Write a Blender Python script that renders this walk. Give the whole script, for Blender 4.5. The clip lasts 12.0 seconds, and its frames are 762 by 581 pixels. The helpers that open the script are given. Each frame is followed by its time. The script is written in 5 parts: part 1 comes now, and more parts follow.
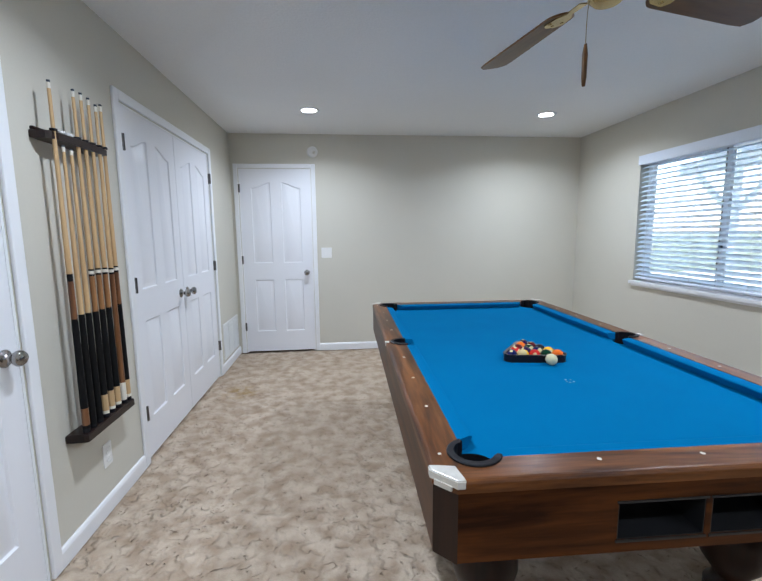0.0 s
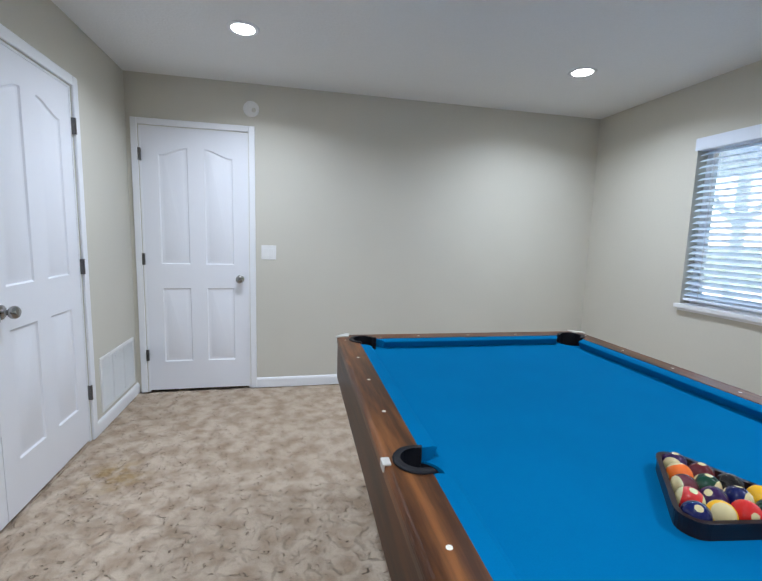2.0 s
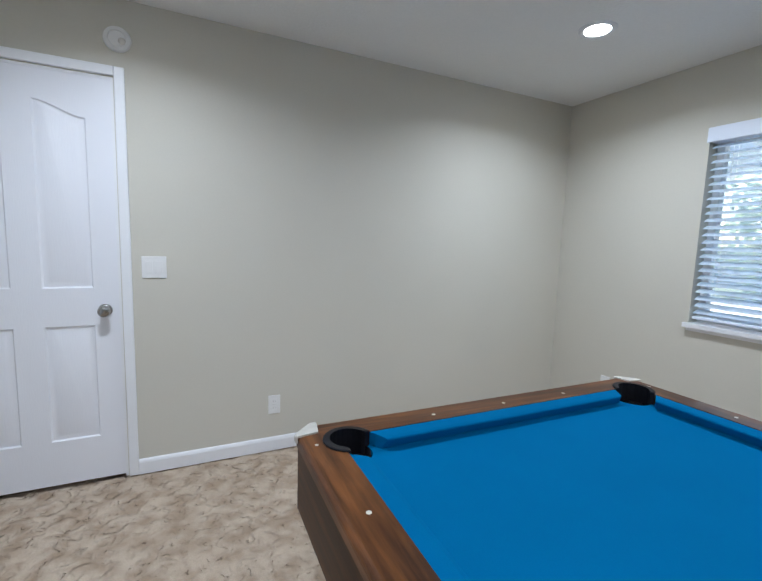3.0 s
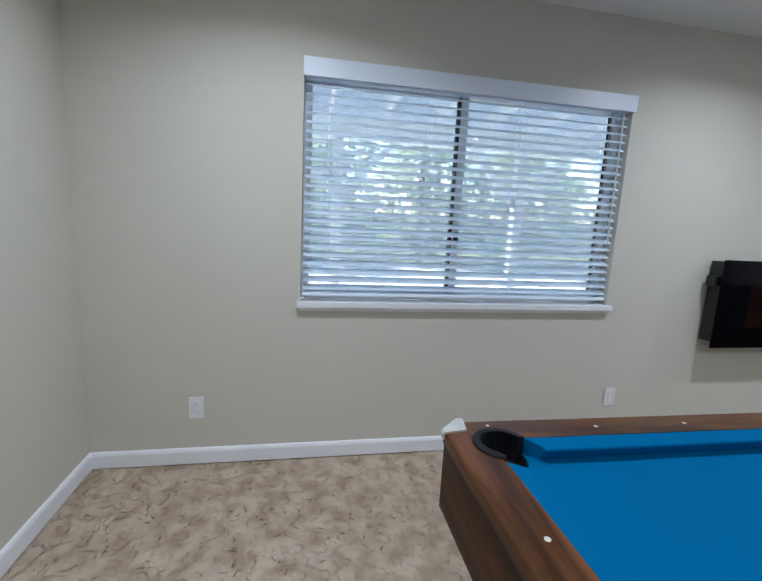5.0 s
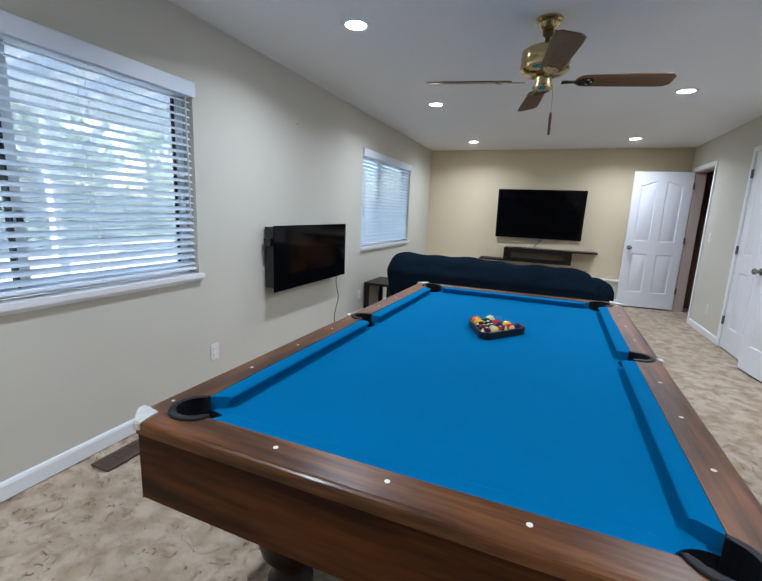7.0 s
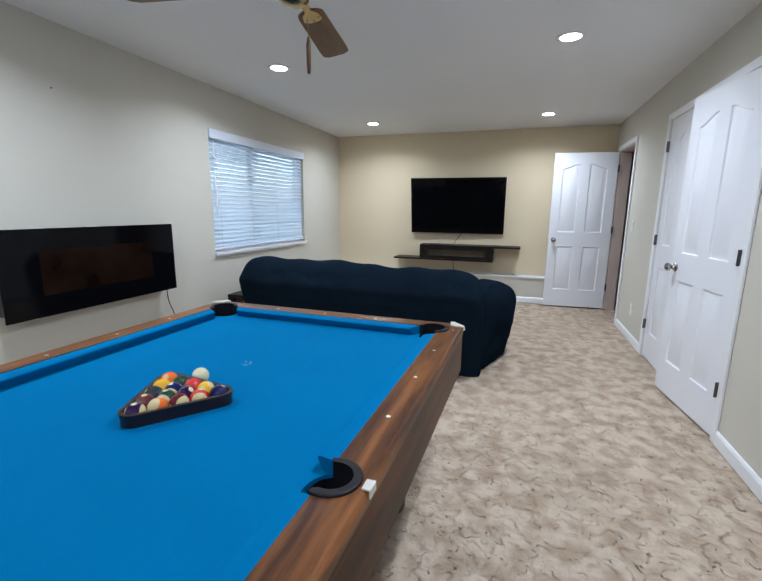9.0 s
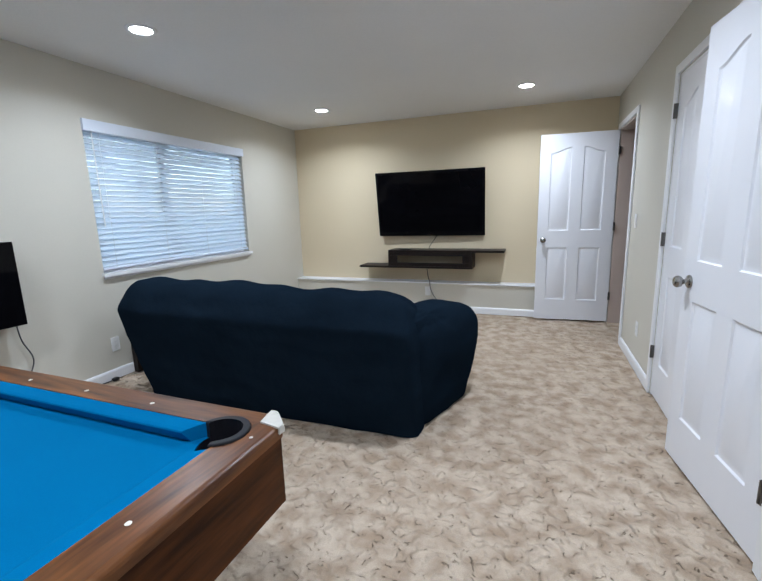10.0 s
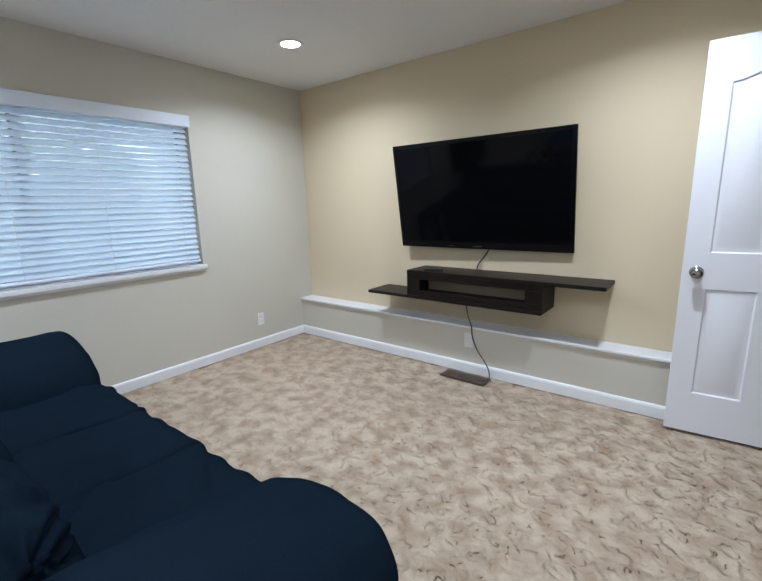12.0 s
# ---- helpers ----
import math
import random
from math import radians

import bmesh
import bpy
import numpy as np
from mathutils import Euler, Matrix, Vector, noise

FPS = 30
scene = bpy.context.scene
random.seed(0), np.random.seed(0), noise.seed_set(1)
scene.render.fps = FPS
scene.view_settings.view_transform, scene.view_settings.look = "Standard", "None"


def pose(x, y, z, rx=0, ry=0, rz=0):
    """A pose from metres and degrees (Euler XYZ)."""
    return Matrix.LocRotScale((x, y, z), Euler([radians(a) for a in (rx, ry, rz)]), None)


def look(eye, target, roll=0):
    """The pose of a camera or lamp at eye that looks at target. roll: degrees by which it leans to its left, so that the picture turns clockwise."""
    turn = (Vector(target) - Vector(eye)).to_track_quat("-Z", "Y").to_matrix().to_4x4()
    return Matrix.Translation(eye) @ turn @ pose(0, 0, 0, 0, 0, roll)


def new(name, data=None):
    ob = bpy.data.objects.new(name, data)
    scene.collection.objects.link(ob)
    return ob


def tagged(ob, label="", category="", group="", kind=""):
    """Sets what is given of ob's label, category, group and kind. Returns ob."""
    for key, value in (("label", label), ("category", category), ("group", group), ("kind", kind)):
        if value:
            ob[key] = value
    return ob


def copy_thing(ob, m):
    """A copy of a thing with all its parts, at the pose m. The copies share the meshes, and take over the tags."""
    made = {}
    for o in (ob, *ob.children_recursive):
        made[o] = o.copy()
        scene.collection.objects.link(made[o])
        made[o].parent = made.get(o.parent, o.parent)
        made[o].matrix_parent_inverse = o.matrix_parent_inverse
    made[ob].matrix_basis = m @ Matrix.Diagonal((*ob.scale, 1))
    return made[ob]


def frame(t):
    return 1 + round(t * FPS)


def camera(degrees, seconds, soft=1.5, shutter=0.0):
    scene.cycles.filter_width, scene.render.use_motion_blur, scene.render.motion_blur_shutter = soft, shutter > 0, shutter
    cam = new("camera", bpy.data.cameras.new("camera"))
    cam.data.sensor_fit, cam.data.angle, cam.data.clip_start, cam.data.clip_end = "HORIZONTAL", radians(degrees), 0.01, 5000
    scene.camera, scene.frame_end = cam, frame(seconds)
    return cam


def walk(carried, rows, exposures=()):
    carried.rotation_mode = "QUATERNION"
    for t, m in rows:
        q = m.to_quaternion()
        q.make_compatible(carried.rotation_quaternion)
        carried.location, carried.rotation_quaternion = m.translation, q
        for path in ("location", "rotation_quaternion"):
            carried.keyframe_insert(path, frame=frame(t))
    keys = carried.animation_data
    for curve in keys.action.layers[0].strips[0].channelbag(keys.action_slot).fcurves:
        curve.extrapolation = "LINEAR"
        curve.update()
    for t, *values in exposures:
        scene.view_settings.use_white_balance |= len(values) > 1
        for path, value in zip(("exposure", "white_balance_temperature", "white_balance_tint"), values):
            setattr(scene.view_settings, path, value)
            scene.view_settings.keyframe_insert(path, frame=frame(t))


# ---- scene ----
cam = camera(84.8, 12.0)
PATH = [
    (0, (1.157, -4.772, 1.337), (1.35, -2.8, 1.067), -0.6),
    (0.5, (1.098, -4.686, 1.314), (1.248, -2.712, 1.025), 0.4),
    (1, (1.035, -4.414, 1.316), (1.318, -2.458, 1.01), 1.3),
    (1.5, (1.117, -3.99, 1.288), (1.363, -2.037, 0.936), -0.6),
    (2, (1.18, -3.51, 1.284), (1.605, -1.573, 1.028), 1.7),
    (2.5, (1.144, -3.025, 1.313), (1.8, -1.146, 1.122), 4.0),
    (2.7, (1.144, -2.818, 1.308), (1.852, -0.959, 1.101), 2.8),
    (3.5, (1.13, -1.92, 1.302), (2.40, -0.44, 1.045), 1.8),
    (3.9, (1.25, -1.50, 1.298), (2.84, -0.42, 1.025), 1.0),
    (4.1, (1.38, -1.385, 1.296), (3.08, -0.46, 1.018), 0.5),
    (4.3, (1.513, -1.332, 1.296), (3.323, -0.535, 1.012), 0.2),
    (4.5, (1.59, -1.236, 1.314), (3.515, -0.785, 1.013), 1.2),
    (5, (1.839, -1.022, 1.288), (3.777, -1.395, 0.961), 2.9),
    (5.5, (1.938, -0.839, 1.3), (3.499, -2.032, 0.926), 3.8),
    (6, (1.857, -0.694, 1.319), (3.092, -2.233, 0.995), 2.6),
    (6.5, (1.862, -0.673, 1.317), (2.843, -2.383, 0.98), 0.6),
    (7, (1.873, -0.706, 1.315), (2.588, -2.536, 0.94), 2.4),
    (7.2, (1.86, -0.743, 1.313), (2.5, -2.599, 0.932), 1.8),
    (8.0, (1.49, -1.22, 1.306), (2.11, -3.085, 0.932), 1.5),
    (8.8, (1.246, -1.813, 1.298), (1.83, -3.689, 0.926), 1.3),
    (9, (1.152, -1.941, 1.298), (1.761, -3.807, 0.917), 0.6),
    (9.5, (0.895, -2.429, 1.291), (1.492, -4.301, 0.915), -0.7),
    (10, (0.782, -3.022, 1.292), (1.468, -4.863, 0.917), -1.6),
    (10.5, (0.721, -3.648, 1.288), (1.556, -5.416, 0.87), -1.1),
    (11, (0.676, -4.235, 1.304), (1.669, -5.923, 0.898), -0.9),
    (11.5, (0.675, -4.769, 1.286), (1.77, -6.399, 0.91), 0.9),
    (12, (0.68, -5.333, 1.322), (1.888, -6.873, 0.913), -1.6),
]
walk(cam, [(t, look(eye, target, roll)) for t, eye, target, roll in PATH], exposures=[(0, 2.4), (2.5, 2.32), (4.4, 2.0), (5.2, 2.0), (6.5, 2.25), (9, 2.42), (12, 2.48)])

# world, sun, lamps, exposure
world = bpy.data.worlds.new("sky")
scene.world = world
world.use_nodes = True
wn = world.node_tree.nodes
sky = wn.new("ShaderNodeTexSky")
sky.sky_type, sky.sun_disc = "NISHITA", False
sky.sun_elevation, sky.sun_rotation = radians(52), radians(60)
world.node_tree.links.new(sky.outputs[0], wn["Background"].inputs[0])
wn["Background"].inputs[1].default_value = 0.15
sun = new("sun", bpy.data.lights.new("sun", "SUN"))
sun.data.energy, sun.data.angle, sun.data.color = 5.0, radians(0.6), (1, 0.95, 0.87)
sun.matrix_world = look((10, -3, 20), (10 - math.cos(radians(52)) * math.sin(radians(60)), -3 - math.cos(radians(52)) * math.cos(radians(60)), 20 - math.sin(radians(52))))
LAMP_W = 3.65
LAMP_COLOUR = (0.75, 0.858, 1.02)
CEIL = 2.416
ROOM_W, ROOM_S = 3.974, -8.334
LIGHTS = [(x, y) for x in (0.92, 3.09) for y in (-0.895, -3.22, -5.155, -7.47)]


# ---- small helpers ----
def part(name, bm, material, parent=None, label="", smooth=False):
    me = bpy.data.meshes.new(name)
    bmesh.ops.recalc_face_normals(bm, faces=bm.faces)
    bm.to_mesh(me)
    bm.free()
    if smooth:
        for p in me.polygons:
            p.use_smooth = True
    if material:
        me.materials.append(material)
    ob = new(name, me)
    ob.parent = parent
    if label:
        ob["label"] = label
    return ob


def sharp(ob, angle=35):
    """Smooth shading with the creases kept."""
    ob.data.set_sharp_from_angle(angle=radians(angle))
    return ob


def shared(name, mesh, parent, m):
    ob = new(name, mesh)
    ob.parent = parent
    ob.matrix_basis = m
    return ob


def thing(name, m, label, category, group="", kind=""):
    ob = new(name)
    ob.empty_display_size = 0.1
    ob.matrix_basis = m
    return tagged(ob, label, category, group, kind)


def box(bm, x0, x1, y0, y1, z0, z1, bevel=0.0, seg=2):
    vs = [bm.verts.new((x, y, z)) for x in (x0, x1) for y in (y0, y1) for z in (z0, z1)]
    fs = [bm.faces.new([vs[i] for i in f]) for f in ((0, 1, 3, 2), (4, 6, 7, 5), (0, 4, 5, 1), (2, 3, 7, 6), (0, 2, 6, 4), (1, 5, 7, 3))]
    if bevel:
        es = list({e for f in fs for e in f.edges})
        bmesh.ops.bevel(bm, geom=es, offset=bevel, segments=seg, affect="EDGES", profile=0.5)
    return bm


def boxes(*rows, bevel=0.0):
    bm = bmesh.new()
    for r in rows:
        box(bm, *r, bevel=bevel)
    return bm


def prism(bm, poly, z0, z1, bevel=0.0):
    """A flat outline (x, y) raised from z0 to z1."""
    lo = [bm.verts.new((x, y, z0)) for x, y in poly]
    hi = [bm.verts.new((x, y, z1)) for x, y in poly]
    n = len(poly)
    top = bm.faces.new(hi)
    bm.faces.new(lo[::-1])
    for i in range(n):
        bm.faces.new((lo[i], lo[(i + 1) % n], hi[(i + 1) % n], hi[i]))
    if bevel:
        bmesh.ops.bevel(bm, geom=list(top.edges), offset=bevel, segments=2, affect="EDGES", profile=0.5)
    return bm


def lathe(bm, prof, seg=24, m=None):
    """A profile of (radius, z) turned round z; radius 0 closes it."""
    rings = []
    for r, z in prof:
        if r < 1e-6:
            rings.append([bm.verts.new((0, 0, z))])
        else:
            rings.append([bm.verts.new((r * math.cos(2 * math.pi * i / seg), r * math.sin(2 * math.pi * i / seg), z)) for i in range(seg)])
    for a, b in zip(rings, rings[1:]):
        for i in range(seg):
            j = (i + 1) % seg
            if len(a) == 1 and len(b) == 1:
                continue
            if len(a) == 1:
                bm.faces.new((a[0], b[i], b[j]))
            elif len(b) == 1:
                bm.faces.new((a[i], a[j], b[0]))
            else:
                bm.faces.new((a[i], a[j], b[j], b[i]))
    if m is not None:
        bmesh.ops.transform(bm, matrix=m, verts=[v for r in rings for v in r])
    return bm


def tube(bm, pts, r, seg=8):
    """A round cord along points, smoothed."""
    pts = [Vector(p) for p in pts]
    fine = []
    for i in range(len(pts) - 1):
        a, b, c, d = pts[max(i - 1, 0)], pts[i], pts[i + 1], pts[min(i + 2, len(pts) - 1)]
        for k in range(6):
            t = k / 6
            fine.append(0.5 * ((2 * b) + (c - a) * t + (2 * a - 5 * b + 4 * c - d) * t * t + (3 * b - a - 3 * c + d) * t ** 3))
    fine.append(pts[-1])
    rings = []
    for i, p in enumerate(fine):
        d = (fine[min(i + 1, len(fine) - 1)] - fine[max(i - 1, 0)]).normalized()
        u = d.cross(Vector((0.13, 0.31, 0.94)))
        if u.length < 1e-3:
            u = d.cross(Vector((1, 0, 0)))
        u.normalize()
        w = d.cross(u)
        rings.append([bm.verts.new(p + r * (math.cos(2 * math.pi * k / seg) * u + math.sin(2 * math.pi * k / seg) * w)) for k in range(seg)])
    for a, b in zip(rings, rings[1:]):
        for k in range(seg):
            bm.faces.new((a[k], a[(k + 1) % seg], b[(k + 1) % seg], b[k]))
    bm.faces.new(rings[0][::-1])
    bm.faces.new(rings[-1])
    return bm


def pillow(bm, x0, x1, y0, y1, z0, z1, r, n=14, bulge=0.0, shape=None):
    """A soft block: a box with corners of radius r, a fine skin and a bulge; shape(p) moves its points."""
    c = Vector(((x0 + x1) / 2, (y0 + y1) / 2, (z0 + z1) / 2))
    h = Vector(((x1 - x0) / 2, (y1 - y0) / 2, (z1 - z0) / 2))
    made = {}

    def vert(u):
        key = tuple(round(a, 5) for a in u)
        if key not in made:
            d = Vector(u)
            rr = Vector([min(k, 0.98 * a) for k, a in zip(r if isinstance(r, tuple) else (r, r, r), h)])
            # even spacing along the straight, denser in the corners
            p = Vector([a * b for a, b in zip(d, h)])
            q = Vector([max(-(b - s), min(b - s, a)) for a, b, s in zip(p, h, rr)])
            o = p - q
            if o.length > 1e-9:
                o = Vector([a / s for a, s in zip(o, rr)]).normalized()
                o = Vector([a * s for a, s in zip(o, rr)])
            w = q + o
            f = Vector([a / b for a, b in zip(w, h)])
            g = Vector([(1 - f[1] ** 2) * (1 - f[2] ** 2) * f[0], (1 - f[0] ** 2) * (1 - f[2] ** 2) * f[1], (1 - f[0] ** 2) * (1 - f[1] ** 2) * f[2]])
            w = c + w + bulge * g
            made[key] = bm.verts.new(shape(w) if shape else w)
        return made[key]

    ks = [math.sin((i / n - 0.5) * math.pi) * 0.35 + (2 * i / n - 1) * 0.65 for i in range(n + 1)]
    for ax in range(3):
        for sgn in (-1, 1):
            for i in range(n):
                for j in range(n):
                    quad = []
                    for a, b in ((i, j), (i + 1, j), (i + 1, j + 1), (i, j + 1)):
                        u = [0, 0, 0]
                        u[ax], u[(ax + 1) % 3], u[(ax + 2) % 3] = sgn, ks[a], ks[b]
                        quad.append(vert(u))
                    bm.faces.new(quad if sgn > 0 else quad[::-1])
    return bm


# ---- materials ----
def material(name, base, rough=0.6, metal=0.0, vary=0.0, scale=4.0, stretch=(1, 1, 1), dark=None, bump=0.0, bump_scale=60.0, coat=0.0, fine=0.0, fine_scale=90.0, spec=0.5, sheen=0.0, rough_vary=0.0, bump_dist=0.004):
    """A surface with colour variation at a coarse and a fine scale, relief and gloss."""
    ma = bpy.data.materials.new(name)
    ma.use_nodes = True
    nt = ma.node_tree
    b = nt.nodes["Principled BSDF"]
    b.inputs["Base Color"].default_value = (*base, 1)
    b.inputs["Roughness"].default_value = rough
    b.inputs["Metallic"].default_value = metal
    b.inputs["Specular IOR Level"].default_value = spec
    b.inputs["Coat Weight"].default_value = coat
    b.inputs["Coat Roughness"].default_value = 0.12
    b.inputs["Sheen Weight"].default_value = sheen
    co = nt.nodes.new("ShaderNodeTexCoord")
    mp = nt.nodes.new("ShaderNodeMapping")
    mp.inputs["Scale"].default_value = stretch
    nt.links.new(co.outputs["Object"], mp.inputs[0])
    if vary or fine:
        n1 = nt.nodes.new("ShaderNodeTexNoise")
        n1.inputs["Scale"].default_value, n1.inputs["Detail"].default_value = scale, 5
        nt.links.new(mp.outputs[0], n1.inputs["Vector"])
        mix = nt.nodes.new("ShaderNodeMix")
        mix.data_type = "RGBA"
        d = dark or tuple(c * (1 - vary) for c in base)
        mix.inputs["A"].default_value = (*d, 1)
        mix.inputs["B"].default_value = (*base, 1)
        rmp = nt.nodes.new("ShaderNodeMapRange")
        rmp.inputs[1].default_value, rmp.inputs[2].default_value = 0.35, 0.65
        nt.links.new(n1.outputs[0], rmp.inputs[0])
        nt.links.new(rmp.outputs[0], mix.inputs["Factor"])
        out = mix.outputs["Result"]
        if fine:
            n2 = nt.nodes.new("ShaderNodeTexNoise")
            n2.inputs["Scale"].default_value, n2.inputs["Detail"].default_value = fine_scale, 3
            nt.links.new(mp.outputs[0], n2.inputs["Vector"])
            mm = nt.nodes.new("ShaderNodeMapRange")
            mm.inputs[1].default_value, mm.inputs[2].default_value, mm.inputs[3].default_value, mm.inputs[4].default_value = 0.3, 0.7, 1 - fine, 1.0
            nt.links.new(n2.outputs[0], mm.inputs[0])
            mu = nt.nodes.new("ShaderNodeVectorMath")
            mu.operation = "SCALE"
            nt.links.new(out, mu.inputs[0])
            nt.links.new(mm.outputs[0], mu.inputs["Scale"])
            out = mu.outputs[0]
        nt.links.new(out, b.inputs["Base Color"])
        if rough_vary:
            rr = nt.nodes.new("ShaderNodeMapRange")
            rr.inputs[3].default_value, rr.inputs[4].default_value = rough - rough_vary, rough + rough_vary
            nt.links.new(n1.outputs[0], rr.inputs[0])
            nt.links.new(rr.outputs[0], b.inputs["Roughness"])
    if bump:
        n3 = nt.nodes.new("ShaderNodeTexNoise")
        n3.inputs["Scale"].default_value, n3.inputs["Detail"].default_value = bump_scale, 4
        nt.links.new(mp.outputs[0], n3.inputs["Vector"])
        bp = nt.nodes.new("ShaderNodeBump")
        bp.inputs["Strength"].default_value, bp.inputs["Distance"].default_value = min(1, bump), bump_dist
        nt.links.new(n3.outputs[0], bp.inputs["Height"])
        nt.links.new(bp.outputs[0], b.inputs["Normal"])
    return ma


def wood(name, light, dark, along, rough=0.35, coat=0.3, knots=1.0, spec=0.24, contrast=0.0):
    """Laminate with streaks along one axis."""
    ma = bpy.data.materials.new(name)
    ma.use_nodes = True
    nt = ma.node_tree
    b = nt.nodes["Principled BSDF"]
    b.inputs["Roughness"].default_value, b.inputs["Coat Weight"].default_value, b.inputs["Coat Roughness"].default_value = rough, coat, 0.15
    b.inputs["Specular IOR Level"].default_value = spec
    co = nt.nodes.new("ShaderNodeTexCoord")
    mp = nt.nodes.new("ShaderNodeMapping")
    sc = [9.0, 9.0, 9.0]
    sc["xyz".index(along)] = 0.9
    mp.inputs["Scale"].default_value = sc
    nt.links.new(co.outputs["Object"], mp.inputs[0])
    n1 = nt.nodes.new("ShaderNodeTexNoise")
    n1.inputs["Scale"].default_value, n1.inputs["Detail"].default_value, n1.inputs["Distortion"].default_value = 1.3, 6, 1.2 * knots
    n2 = nt.nodes.new("ShaderNodeTexNoise")
    n2.inputs["Scale"].default_value, n2.inputs["Detail"].default_value, n2.inputs["Distortion"].default_value = 9, 4, 0.4
    nt.links.new(mp.outputs[0], n1.inputs["Vector"])
    nt.links.new(mp.outputs[0], n2.inputs["Vector"])
    ramp = nt.nodes.new("ShaderNodeValToRGB")
    ramp.color_ramp.elements[0].position, ramp.color_ramp.elements[0].color = 0.31 + contrast, (*dark, 1)
    ramp.color_ramp.elements[1].position, ramp.color_ramp.elements[1].color = 0.70 - contrast, (*light, 1)
    e = ramp.color_ramp.elements.new(0.5)
    e.color = (*[(a + c) * 0.46 for a, c in zip(light, dark)], 1)
    ad = nt.nodes.new("ShaderNodeMath")
    ad.operation = "MULTIPLY_ADD"
    ad.inputs[1].default_value = 0.35
    sb = nt.nodes.new("ShaderNodeMath")
    sb.operation = "SUBTRACT"
    sb.inputs[1].default_value = 0.5
    nt.links.new(n2.outputs[0], sb.inputs[0])
    nt.links.new(sb.outputs[0], ad.inputs[0])
    nt.links.new(n1.outputs[0], ad.inputs[2])
    nt.links.new(ad.outputs[0], ramp.inputs[0])
    nt.links.new(ramp.outputs[0], b.inputs["Base Color"])
    bp = nt.nodes.new("ShaderNodeBump")
    bp.inputs["Strength"].default_value, bp.inputs["Distance"].default_value = 0.12, 0.001
    nt.links.new(n2.outputs[0], bp.inputs["Height"])
    nt.links.new(bp.outputs[0], b.inputs["Normal"])
    return ma


def glow(name, colour, strength):
    ma = bpy.data.materials.new(name)
    ma.use_nodes = True
    b = ma.node_tree.nodes["Principled BSDF"]
    b.inputs["Base Color"].default_value = (0.9, 0.9, 0.9, 1)
    b.inputs["Emission Color"].default_value = (*colour, 1)
    b.inputs["Emission Strength"].default_value = strength
    return ma


def glass(name, rough=0.0):
    ma = bpy.data.materials.new(name)
    ma.use_nodes = True
    b = ma.node_tree.nodes["Principled BSDF"]
    b.inputs["Base Color"].default_value = (0.97, 0.99, 0.98, 1)
    b.inputs["Transmission Weight"].default_value, b.inputs["Roughness"].default_value, b.inputs["IOR"].default_value = 1.0, rough, 1.45
    return ma


def slat_material():
    """White vinyl that lets some daylight through."""
    ma = bpy.data.materials.new("vinyl_slat")
    ma.use_nodes = True
    nt = ma.node_tree
    b = nt.nodes["Principled BSDF"]
    b.inputs["Base Color"].default_value, b.inputs["Roughness"].default_value = (0.86, 0.90, 0.95, 1), 0.4
    tr = nt.nodes.new("ShaderNodeBsdfTranslucent")
    tr.inputs[0].default_value = (0.84, 0.93, 1.0, 1)
    mx = nt.nodes.new("ShaderNodeMixShader")
    mx.inputs[0].default_value = 0.6
    nt.links.new(b.outputs[0], mx.inputs[1])
    nt.links.new(tr.outputs[0], mx.inputs[2])
    nt.links.new(mx.outputs[0], nt.nodes["Material Output"].inputs[0])
    return ma


